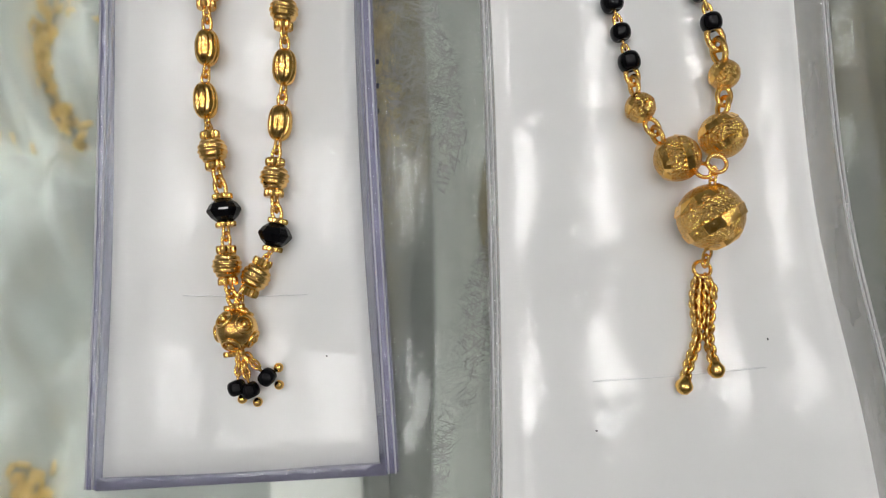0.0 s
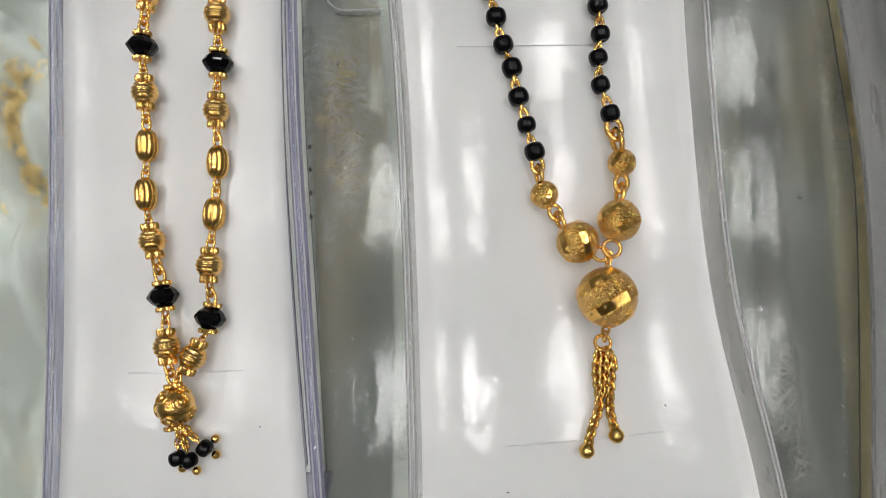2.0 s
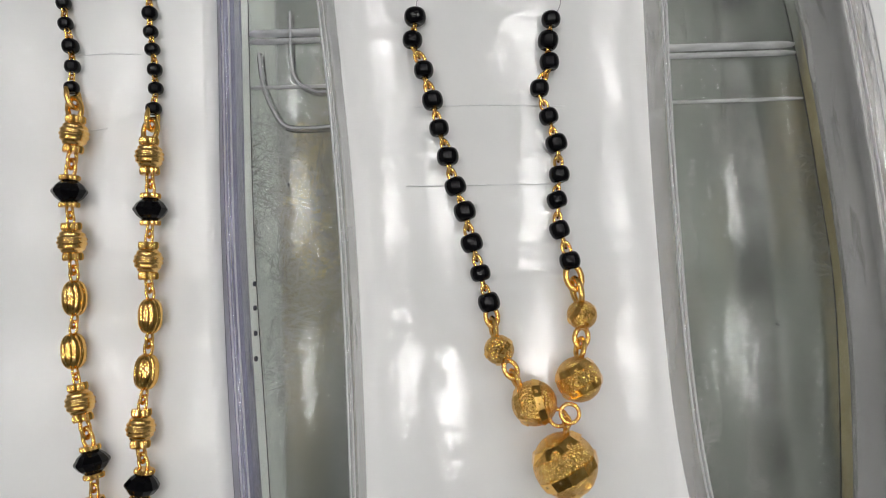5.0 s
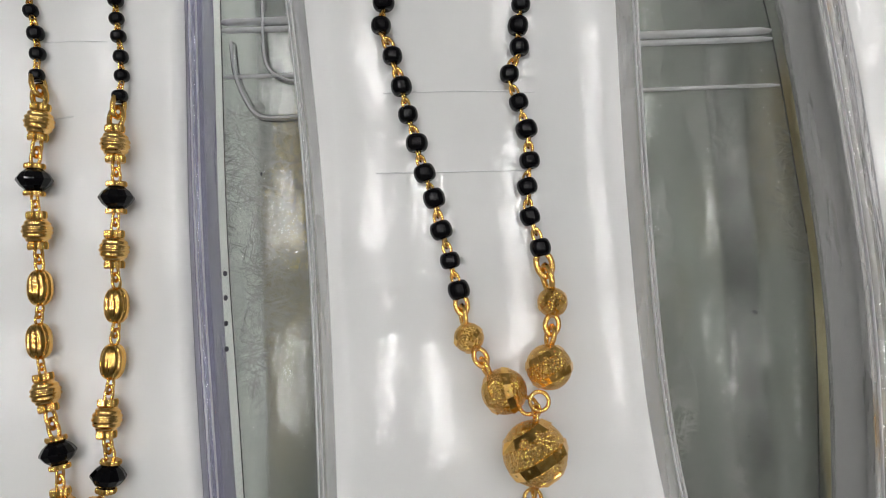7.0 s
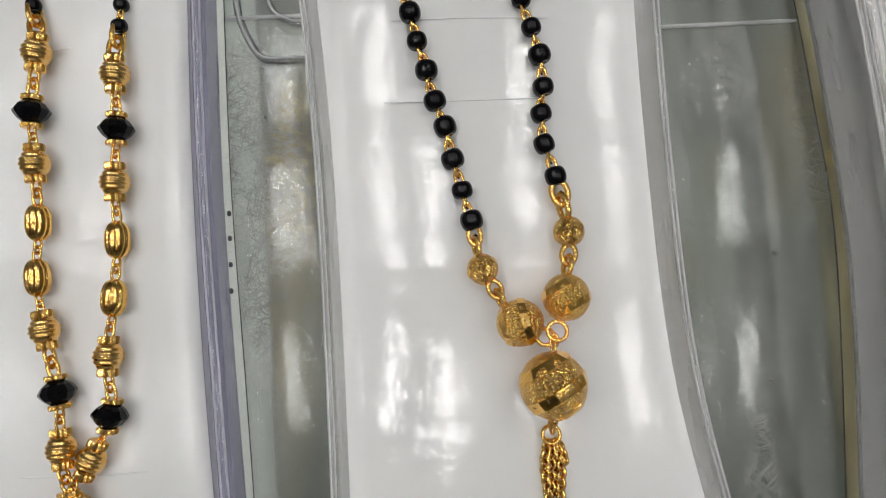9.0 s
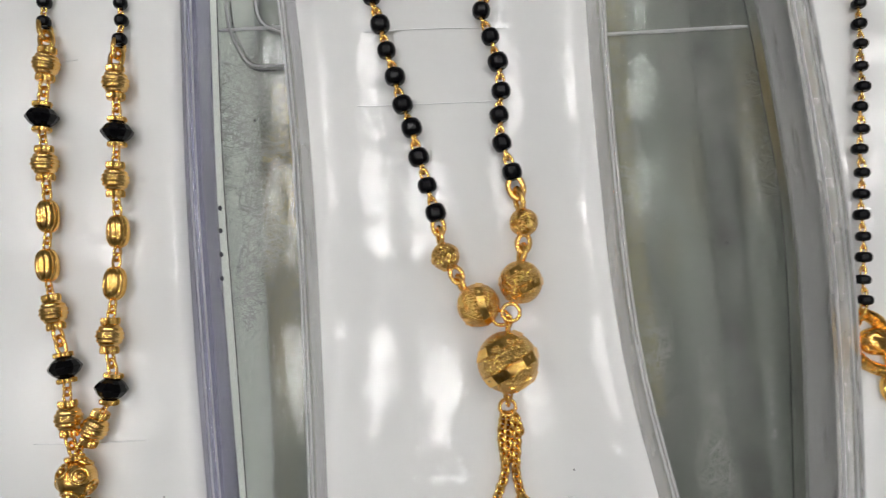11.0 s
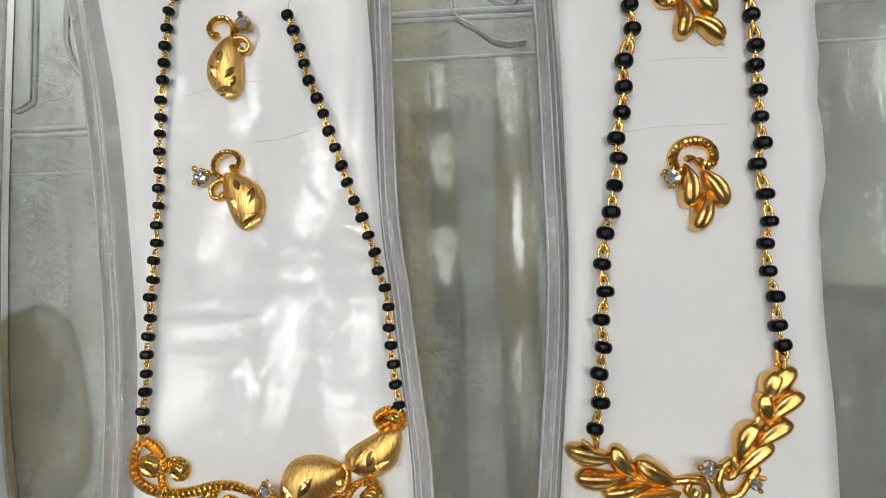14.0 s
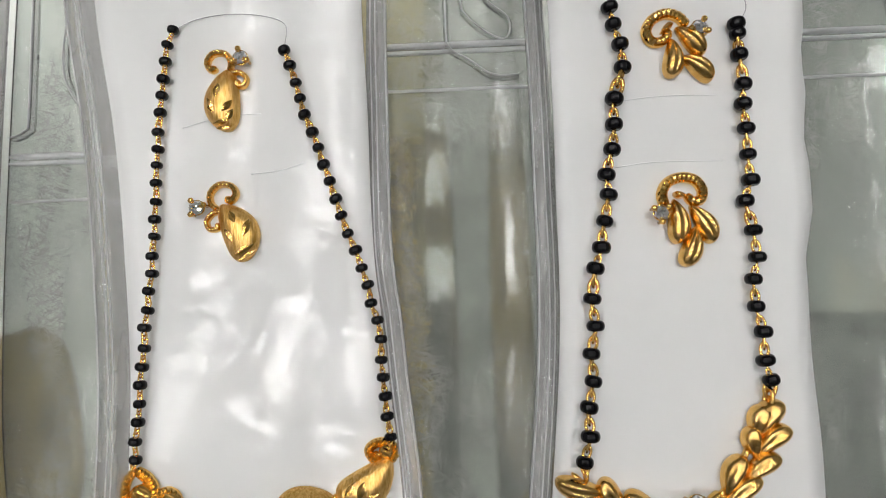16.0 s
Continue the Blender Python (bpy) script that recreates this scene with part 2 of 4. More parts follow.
DARK_TONE = mottled("dark_grey_tone", (0.03, 0.032, 0.028), (0.22, 0.23, 0.21), 110, 0.8)
OLIVE = mottled("olive_patch", (0.22, 0.17, 0.08), (0.40, 0.32, 0.17), 60, 0.8)
PALEGOLD = mottled("pale_gold", (0.70, 0.50, 0.17), (0.88, 0.68, 0.30), 300, 0.3, (1, 1, 1), 0.45)
DOT = material("dark_dot", (0.05, 0.05, 0.06), 0.3)[0]
SEAM = material("film_seam", (0.76, 0.76, 0.77), 0.2)[0]
GLOW = glow("lamp_diffuser", LIGHT)


# ---- helpers for meshes ----
def to_mesh(name, bm, mat, smooth=True):
    bmesh.ops.recalc_face_normals(bm, faces=bm.faces)
    me = bpy.data.meshes.new(name)
    bm.to_mesh(me)
    bm.free()
    me.materials.append(mat)
    if smooth:
        me.shade_smooth()
    return me


def place(name, me, m, parent=None, label=""):
    ob = new(name, me)
    if parent is not None:
        ob.parent = parent
        up = Matrix.Identity(4)
        p = parent
        while p is not None:
            up = p.matrix_basis @ up
            p = p.parent
        m = up.inverted() @ m
    ob.matrix_basis = m
    if label:
        ob["label"] = label
    return ob


def part(name, bm, mat, parent=None, label="", smooth=True):
    return place(name, to_mesh(name, bm, mat, smooth), Matrix.Identity(4), parent, label)


def root(name, x, y, z, label, category, group="", kind=""):
    ob = new(name)
    ob.empty_display_size = 0.005
    ob.matrix_basis = Matrix.Translation((x, y, z))
    return tagged(ob, label, category, group, kind)


def lathe(profile, seg=16, flute=0, depth=0.0, bm=None, rows=None):
    """Turned body round z; profile rows of (radius, height). rows: which of them are fluted."""
    bm = bm or bmesh.new()
    rings = []
    for k, (r, z) in enumerate(profile):
        if r < 1e-7:
            rings.append([bm.verts.new((0, 0, z))])
            continue
        ring = []
        for i in range(seg):
            a = 2 * math.pi * i / seg
            rr = r * (1 - depth * (i % 2)) if flute and (rows is None or k in rows) else r
            ring.append(bm.verts.new((rr * math.cos(a), rr * math.sin(a), z)))
        rings.append(ring)
    for a, b in zip(rings, rings[1:]):
        for i in range(seg):
            j = (i + 1) % seg
            if len(a) == 1 and len(b) > 1:
                bm.faces.new((a[0], b[i], b[j]))
            elif len(b) == 1 and len(a) > 1:
                bm.faces.new((a[i], b[0], a[j]))
            elif len(a) > 1:
                bm.faces.new((a[i], b[i], b[j], a[j]))
    for end in (rings[0], rings[-1]):
        if len(end) > 2:
            bm.faces.new(end)
    return bm


def ring_loop(bm, a, b, r, m=None, n=14, k=6):
    """A closed wire loop: half length a along z, half width b along x, wire radius r."""
    rows = []
    for i in range(n):
        t = 2 * math.pi * i / n
        c = Vector((b * math.cos(t), 0, a * math.sin(t)))
        out = Vector((a * math.cos(t), 0, b * math.sin(t))).normalized()
        row = []
        for j in range(k):
            s = 2 * math.pi * j / k
            p = c + out * (r * math.cos(s)) + Vector((0, r * math.sin(s), 0))
            row.append(bm.verts.new(m @ p if m else p))
        rows.append(row)
    for i in range(n):
        for j in range(k):
            bm.faces.new((rows[i][j], rows[(i + 1) % n][j], rows[(i + 1) % n][(j + 1) % k], rows[i][(j + 1) % k]))
    return bm


def smooth_line(pts, n):
    """n + 1 points at even steps along a rounded line through pts."""
    pts = [Vector(p) for p in pts]
    ext = [pts[0] * 2 - pts[1], *pts, pts[-1] * 2 - pts[-2]]
    dense = []
    for i in range(1, len(ext) - 2):
        p0, p1, p2, p3 = ext[i - 1:i + 3]
        for s in range(24):
            t = s / 24
            dense.append(0.5 * (2 * p1 + (p2 - p0) * t + (2 * p0 - 5 * p1 + 4 * p2 - p3) * t * t + (3 * p1 - p0 - 3 * p2 + p3) * t ** 3))
    dense.append(pts[-1])
    run = [0.0]
    for a, b in zip(dense, dense[1:]):
        run.append(run[-1] + (b - a).length)
    out, k = [], 0
    for i in range(n + 1):
        want = run[-1] * i / n
        while k < len(run) - 2 and run[k + 1] < want:
            k += 1
        gap = run[k + 1] - run[k]
        f = (want - run[k]) / gap if gap > 1e-12 else 0
        out.append(dense[k].lerp(dense[k + 1], min(max(f, 0), 1)))
    return out


def along(a, b, at=None):
    """A pose at a (or at) whose z points from a to b."""
    a, b = Vector(a), Vector(b)
    q = (b - a).to_track_quat("Z", "Y")
    return Matrix.Translation(at if at is not None else a) @ q.to_matrix().to_4x4()


def sweep(pts, widths, height, z0=0.0, n=40, cuts=0.0, bm=None, k=8):
    """A raised band over a flat base, along a plan line; cuts notch its crest like a hand-cut edge."""
    bm = bm or bmesh.new()
    line = smooth_line([(x, y, 0) for x, y in pts], n)
    rows = []
    for i, p in enumerate(line):
        t = (line[min(i + 1, n)] - line[max(i - 1, 0)]).normalized()
        side = Vector((-t.y, t.x, 0))
        f = i / n
        w = widths[0] * (1 - f) + widths[1] * f
        if 0 < len(widths) - 2:
            w = w * (1 - 4 * f * (1 - f)) + widths[2] * 4 * f * (1 - f)
        hh = height * (1 - cuts * (i % 2))
        if i in (0, n):
            w, hh = w * 0.55, hh * 0.6
        row = [bm.verts.new(p + side * (w / 2 * math.cos(math.pi * j / (k - 1))) + Vector((0, 0, z0 + hh * (0.25 + 0.75 * math.sin(math.pi * j / (k - 1)))))) for j in range(k)]
        row += [bm.verts.new(p - side * (w / 2 * 0.95) + Vector((0, 0, z0))), bm.verts.new(p + side * (w / 2 * 0.95) + Vector((0, 0, z0)))]
        rows.append(row)
    m = len(rows[0])
    for a, b in zip(rows, rows[1:]):
        for j in range(m):
            bm.faces.new((a[j], a[(j + 1) % m], b[(j + 1) % m], b[j]))
    bm.faces.new(rows[0])
    bm.faces.new(rows[-1])
    return bm


def teardrop(base, tip, width, height, z0=0.0, bend=0.0, crease=0.0, bm=None, nu=18, nv=12, peak=1.6):
    """A domed drop, pointed at base and round at tip; bend bows its spine, crease folds it."""
    bm = bm or bmesh.new()
    a, b = Vector((*base, 0)), Vector((*tip, 0))
    d = b - a
    side = Vector((-d.y, d.x, 0)).normalized()
    rows = []
    for i in range(nu + 1):
        u = i / nu
        u = 0.5 - 0.5 * math.cos(math.pi * u)
        s = u ** peak
        w = math.sqrt(max(0.0, 1 - (2 * s - 1) ** 2)) + 0.02
        c = a + d * u + side * (bend * d.length * math.sin(math.pi * u))
        row = []
        for j in range(nv + 1):
            v = -math.cos(math.pi * j / nv)
            h = height * (0.12 + 0.88 * w ** 0.7 * max(0.0, 1 - v * v) ** 0.62)
            h -= crease * height * math.exp(-((v - 0.12) / 0.30) ** 2) * w * (1 - u * 0.6)
            row.append(bm.verts.new(c + side * (v * w * width / 2) + Vector((0, 0, z0 + h))))
        row += [bm.verts.new(c + side * (s2 * w * width / 2 * 0.92) + Vector((0, 0, z0))) for s2 in (1, -1)]
        rows.append(row)
    m = len(rows[0])
    for p, q in zip(rows, rows[1:]):
        for j in range(m):
            bm.faces.new((p[j], p[(j + 1) % m], q[(j + 1) % m], q[j]))
    bm.faces.new(rows[0])
    bm.faces.new(rows[-1])
    return bm


def slab(left, right, z0, z1, n=30, drop=0.0, across=8, wave=0.0):
    """A sheet between two plan lines that run the same way, with thickness; its sides sag by drop."""
    bm = bmesh.new()
    L = smooth_line([(x, y, 0) for x, y in left], n)
    R = smooth_line([(x, y, 0) for x, y in right], n)
    top, low = [], []
    for i, (a, b) in enumerate(zip(L, R)):
        ra, rb = [], []
        for j in range(across + 1):
            v = j / across
            p = a.lerp(b, v)
            dz = -drop * abs(2 * v - 1) ** 2.4
            dz += wave * noise.noise((p.x * 40, p.y * 25, z1 * 90))
            ra.append(bm.verts.new((p.x, p.y, z1 + dz)))
            rb.append(bm.verts.new((p.x, p.y, z0 + dz)))
        top.append(ra)
        low.append(rb)
    for g in (top, low):
        for a, b in zip(g, g[1:]):
            for j in range(across):
                bm.faces.new((a[j], a[j + 1], b[j + 1], b[j]))
    for e in (0, -1):
        for i in range(n):
            bm.faces.new((top[i][e], top[i + 1][e], low[i + 1][e], low[i][e]))
        for j in range(across):
            bm.faces.new((top[e][j], top[e][j + 1], low[e][j + 1], low[e][j]))
    return bm


def wall_strip(pts, profile, n=36):
    """An upright profile of (out, z) drawn along a plan line, closed at both ends."""
    bm = bmesh.new()
    line = smooth_line([(x, y, 0) for x, y in pts], n)
    rows = []
    for i, p in enumerate(line):
        t = (line[min(i + 1, n)] - line[max(i - 1, 0)]).normalized()
        side = Vector((t.y, -t.x, 0))
        rows.append([bm.verts.new(p + side * o + Vector((0, 0, z))) for o, z in profile])
    m = len(profile)
    for a, b in zip(rows, rows[1:]):
        for j in range(m):
            bm.faces.new((a[j], a[(j + 1) % m], b[(j + 1) % m], b[j]))
    bm.faces.new(rows[0])
    bm.faces.new(rows[-1])
    return bm


def box(x0, x1, y0, y1, z0, z1, bevel=0.0):
    bm = bmesh.new()
    bmesh.ops.create_cube(bm, size=1)
    for v in bm.verts:
        v.co = Vector(((x0 + x1) / 2 + v.co.x * (x1 - x0), (y0 + y1) / 2 + v.co.y * (y1 - y0), (z0 + z1) / 2 + v.co.z * (z1 - z0)))
    if bevel:
        bmesh.ops.bevel(bm, geom=bm.edges[:], offset=bevel, segments=2, affect="EDGES")
    return bm


def mm(pts):
    return [(x * MM, y * MM) for x, y in pts]


# ---- the room and the counter ----
def setting(name, bm, mat, label, category, smooth=False):
    return tagged(part(name, bm, mat, None, "", smooth), label, category, "", "structure")


# Unseen room that closes the place; its greys are chosen for contrast in gold
setting("floor", box(-2.2, 2.4, -2.2, 2.4, -1.0, -0.9), FLOORING, "brown-grey tiled shop floor", "floor")
setting("ceiling", box(-2.2, 2.4, -2.2, 2.4, 2.03, 2.13), CEIL, "plain unseen shop ceiling, mid grey for contrast in the gold", "ceiling")
setting("wall_north", box(-2.2, 2.4, 2.4, 2.5, -0.9, 2.03), WALLS, "plain unseen shop wall, mid grey for contrast in the gold", "wall")
setting("wall_south", box(-2.2, 2.4, -2.3, -2.2, -0.9, 2.03), WALLS, "plain unseen shop wall, mid grey for contrast in the gold", "wall")
setting("wall_east", box(2.4, 2.5, -2.2, 2.4, -0.9, 2.03), WALLS, "plain unseen shop wall, mid grey for contrast in the gold", "wall")
setting("wall_west", box(-2.3, -2.2, -2.2, 2.4, -0.9, 2.03), WALLS, "plain unseen shop wall, mid grey for contrast in the gold", "wall")


def ceiling_light():
    t = root("ceiling_light", 0, 0, 2.03, "long narrow white recessed ceiling lamp, switched on", "lamp", "ceiling lamps")
    place("diffuser", to_mesh("diffuser", box(-0.032, 0.032, -0.150, 0.150, -0.016, -0.006, 0.003), GLOW, False), Matrix.Translation((0, 0, 2.03)), t)
    fr = bmesh.new()
    for x0, x1, y0, y1 in ((-0.047, 0.047, 0.150, 0.165), (-0.047, 0.047, -0.165, -0.150), (-0.047, -0.032, -0.150, 0.150), (0.032, 0.047, -0.150, 0.150)):
        b = box(x0, x1, y0, y1, -0.02, 0.0)
        me = bpy.data.meshes.new("tmp")
        b.to_mesh(me)
        b.free()
        fr.from_mesh(me)
        bpy.data.meshes.remove(me)
    place("frame", to_mesh("frame", fr, STEEL, False), Matrix.Translation((0, 0, 2.03)), t)
    return t


first = ceiling_light()
spots = [(x, y) for x in (-0.98, -0.50, 0.38, 1.04) for y in (-0.27, 0.28, 0.74)] + [(-0.17, 0.30), (-0.15, -0.36)]
# Outer lamps are added, unseen, to give the bowed cards more lamp reflections
spots += [(x, y) for x in (-1.55, 1.65) for y in (-0.27, 0.28, 0.74)] + [(x, 1.25) for x in (-0.98, -0.50, 0.38, 1.04)]
first.matrix_basis = Matrix.Translation((*spots[0], 2.03))
for x, y in spots[1:]:
    copy_thing(first, Matrix.Translation((x, y, 2.03)))

# glass-topped showcase
case = root("display_counter", 0.08, 0.05, -0.9, "glass-topped jewellery display counter with grey shelf", "counter")
pane = part("glass_top", box(-0.50, 0.70, -0.30, 0.45, -0.008, 0.0, 0.001), GLASS, case, "greenish clear glass top")
pane.visible_shadow = False
part("shelf", box(-0.49, 0.69, -0.29, 0.44, -0.075, -0.060), SHELF, case, "grey-green mottled shelf liner", False)
part("cabinet_body", box(-0.49, 0.69, -0.29, 0.44, -0.9, -0.076), STEEL, case, "grey cabinet body", False)
for name, dims in (("side_panel", (-0.50, -0.49, -0.30, 0.45)), ("side_panel", (0.69, 0.70, -0.30, 0.45)), ("front_panel", (-0.49, 0.69, -0.30, -0.29)), ("back_panel", (-0.49, 0.69, 0.44, 0.45))):
    part(name, box(*dims, -0.9, -0.0085), STEEL, case, "", False)


# ---- boxes and cards ----
def plastic_box(label, left, right, mat, height=H, thick=1.3, lower=0.0, lip=0.6):
    """An open clear box: two bowed walls with a rolled lip, two ends, a base and a white insert."""
    cx = (left[0][0] + right[0][0]) / 2 * MM
    t = root("plastic_box", cx, 0.02, 0.0012, label, "box", "clear jewellery boxes")
    h = height / MM
    prof = [(-thick - 3.6, 1.2), (-3.6, 1.2), (-0.3, h - 2.2), (0.35, h - 1.8), (lip, h - 0.9), (lip - 0.15, h - 0.1), (lip - 0.5, h + 0.35), (0.3 - thick, h + 0.35), (-0.1 - thick, h - 0.2), (-thick, h - 1.2)]
    prof = [(o * MM, z * MM) for o, z in prof]
    part("side_wall", wall_strip(mm(right), [(o, z - lower if z > 0.01 else z) for o, z in prof]), mat, t, "clear plastic wall with rolled lip")
    part("side_wall", wall_strip(mm(left[::-1]), prof), mat, t, "clear plastic wall with rolled lip")
    for wall in t.children:
        wall.visible_shadow = False
    # Ribs added to give the rim its bright highlight lines
    for side in (right, left[::-1]):
        dz = lower * 1000 if side is right else 0.0
        for o in (0.12, 0.45 - thick):
            rib = [((o + a) * MM, (h - dz + b) * MM) for a, b in ((-0.14, 0.3), (-0.12, 0.5), (0.12, 0.5), (0.14, 0.3))]
            part("rim_line", wall_strip(mm(side), rib), RIM, t, "thin ridge added along the rim for its highlight")
    if lip > 1:
        for side in (right, left[::-1]):
            dz = lower * 1000 if side is right else 0.0
            rib = [((lip + a) * MM, (h - dz + b) * MM) for a, b in ((-0.5, 0.3), (-0.4, 0.5), (-0.2, 0.45), (-0.1, 0.1))]
            part("rim_line", wall_strip(mm(side), rib), RIM, t, "thin ridge added along the rim for its highlight")
    low = [left[0], right[0]]
    high = [right[-1], left[-1]]
    for ends in (low, high):
        inner = [(ends[0][0] + (1.3 if ends is low else -1.3), ends[0][1]), ((ends[0][0] + ends[1][0]) / 2, (ends[0][1] + ends[1][1]) / 2), (ends[1][0] - (1.3 if ends is low else -1.3), ends[1][1])]
        part("end_wall", wall_strip(mm(inner), prof, 12), mat, t, "clear plastic end wall")
    inset = 4.9 + thick
    li = [(x + inset, y + (inset if k == 0 else -inset if k == len(left) - 1 else 0)) for k, (x, y) in enumerate(left)]
    ri = [(x - inset, y + (inset if k == 0 else -inset if k == len(right) - 1 else 0)) for k, (x, y) in enumerate(right)]
    part("insert", slab(mm(li), mm(ri), 0.0022, H - 0.0062, 24), FOAM, t, "white insert under the card", False)
    part("base", slab(mm(li), mm(ri), 0.0012, 0.0020, 24), mat, t)
    return t


def display_card(label, left, right, drop=0.0, top=H, slits=(), mat=None):
    cx = (left[0][0] + right[0][0]) / 2 * MM
    t = root("display_card", cx, 0.02, top - 0.005, label, "card", "white display cards")
    part("sheet", slab(mm(left), mm(right), top - 0.0007, top, 44, drop, 16, 0.00012), mat or CARD, t)
    part("backing", slab(mm([(x + 2.5, y) for x, y in left]), mm([(x - 2.5, y) for x, y in right]), top - 0.006, top - 0.0022, 24, drop * 0.4), FOAM, t, "white card backing")
    for pts in slits:
        part("slit", sweep(mm(pts), (0.22 * MM, 0.22 * MM), 0.00012, top + 0.00008, 16), SEAM, t, "thin cut slit in the card")
    return t


A_L = [(-64.6, -46.8), (-63.8, -12), (-63.6, 28), (-64.2, 64), (-65, 125)]
A_R = [(-18.2, -45.2), (-20.2, -8), (-21.7, 28), (-22.0, 64), (-22.4, 125)]
box_a = plastic_box("open clear plastic box with violet-tinted edges on the glass", A_L, A_R, VIOLET, H, 1.4)
for y in (21.6, 17.4, 13.0, 8.6):
    bm = lathe([(0, 0), (0.45 * MM, 0), (0.5 * MM, 0.3 * MM), (0.3 * MM, 0.5 * MM), (0, 0.5 * MM)], 10)
    place("moulded_dot", to_mesh("moulded_dot", bm, DOT), Matrix.Translation((-21.35 * MM, y * MM, 0.011)) @ Matrix.Rotation(math.pi / 2, 4, "Y"), box_a, "small dark moulded dot")
display_card("glossy white card holding a gold and black necklace", [(-62.6, -45.4), (-61.7, -11), (-61.9, 28), (-62.2, 64), (-63, 123)],
             [(-20.6, -44.2), (-22.9, -8), (-24.1, 28), (-24.2, 64), (-25, 123)], 0.0006, H,
             [[(-50.5, -17.9), (-41, -18.2), (-31.3, -18.0)], [(-46.6, 59.9), (-41, 60), (-36.4, 59.7)], [(-50, 47.5), (-46, 47.3), (-42, 47.6)]])
B_L = [(-4.8, -85), (-3.4, -45), (-3.3, 0), (-4.2, 36), (-6.7, 68), (-12, 118)]
B_R = [(62, -82), (57.0, -42), (50.6, -7), (48.7, 28), (48.5, 66), (49, 116)]
plastic_box("open clear plastic box with scuffed rim on the glass", B_L, B_R, CLEAR, H + 0.0038, 1.0, 0.0, 0.5)
display_card("glossy wrinkled white card holding a ball-pendant necklace", [(-3.0, -83), (-1.8, -45), (-1.9, 0), (-2.8, 34), (-4.8, 68), (-10, 116)],
             [(60, -80), (55.4, -42), (49.3, -7), (47.1, 28), (46.9, 66), (47.4, 114)], 0.0015, H,
             [[(8, 49.5), (20, 49.4), (32.7, 48.8)], [(6.4, 36.5), (18, 36.3), (31.2, 36.1)], [(12.2, -32.0), (24, -31.4), (39.1, -30.3)]], CARD_CREASED)
def lifted(x, y, card):
    """Height in mm of a lifted card over its neighbours: one tips up at its far corner, the other along one side."""
    if card == "C":
        return 3.0 * min(max(y / 50, -0.1), 1.3) * min(max((x - 88) / 40, 0), 1.1)
    return max(0.0, 3.4 + 0.045 * y) * min(max(1 - (x - 172) / 42, 0.08), 1.1)


def view_shift(x, y, card):
    """Plan shift that goes with the lift: slides points towards the camera's foot to fit its view."""
    # 150.5, 23.5 and 126.5 mm: the camera's foot point and height over the cards
    k = lifted(x, y, card) / 126.5
    return x - (x - 150.5) * k, y - (y - 23.5) * k


# Plan points moved to fit the camera's view at the lifted height
def tipped(pts, card):
    return [view_shift(x, y, card) for x, y in pts]


def settle(thing, card):
    """Lays a thing and its parts on a lifted card, with the plan shift that fits the view."""
    for ob in [thing, *thing.children_recursive]:
        if ob.type != "MESH":
            continue
        m = world_inverse(ob).inverted()
        if m.translation.length < 1e-6:
            for v in ob.data.vertices:
                x, y, dz = *view_shift(v.co.x / MM, v.co.y / MM, card), lifted(v.co.x / MM, v.co.y / MM, card)
                v.co = (x * MM, y * MM, v.co.z + dz * MM)
        elif world_inverse(ob.parent).translation.length < 1e-6 or ob.parent.type == "EMPTY":
            p = m.translation.copy()
            x, y = view_shift(p.x / MM, p.y / MM, card)
            m.translation = (x * MM, y * MM, p.z + lifted(p.x / MM, p.y / MM, card) * MM)
            ob.matrix_basis = world_inverse(ob.parent) @ m


def world_inverse(ob):
    up = Matrix.Identity(4)
    p = ob
    while p is not None:
        up = p.matrix_basis @ up
        p = p.parent
    return up.inverted()


C_L = [(79, -85), (83.0, -30), (84.4, 8), (82.4, 40), (79.6, 65), (75.3, 90), (72, 125)]
C_R = [(148, -82), (141.6, -28), (140.2, -5), (138.2, 13), (137.2, 24), (135.4, 39), (135.0, 68), (135, 87), (136, 125)]
plastic_box("open clear plastic box with thick scuffed rim on the glass", C_L, tipped(C_R, "C"), CLEAR, H + 0.0036, 1.3, 0.0018, 2.4)
card_c = display_card("glossy white card holding a paisley pendant necklace", [(81, -83), (84.8, -28), (86.2, 10), (84.0, 40), (81.4, 64), (76.8, 89), (73.8, 122)],
             [(146, -80), (140.2, -28), (138.8, -5), (136.8, 13), (134.1, 39), (133.4, 68), (132.6, 87), (132.4, 122)], 0.0006, H,
             [[(96, 64), (104, 66), (112, 66.4)], [(110, 54), (116, 54.6), (121, 56)]], CARD_WRINKLED)
D_L = [(160, -85), (163.0, -30), (168.0, 18), (168.8, 50), (168.8, 84), (167.6, 125)]
D_R = [(214, -85), (213.5, -30), (214, 18), (214.5, 50), (216.0, 84), (218, 125)]
plastic_box("open clear plastic box with thick rim on the glass", tipped(D_L, "D"), D_R, CLEAR, H + 0.0024, 1.3, 0.0052, 2.4)
card_d = display_card("matt white torn-edged card holding a leaf pendant necklace", [(163, -83), (165.2, -28), (169.6, 18), (170.4, 50), (170.6, 84), (170, 122)],
             [(217, -83), (216.4, -28), (216.9, -2), (216.5, 14), (216.9, 28), (217.2, 36), (218.9, 41), (219.2, 52), (218.7, 58), (219.8, 66), (219.6, 74), (220.8, 84), (221, 122)], 0.0, H,
             [[(182, 52.6), (190, 53.4), (203, 53.2)], [(184, 66), (192, 66.6), (203, 66.4)]], CARD_PLAIN)


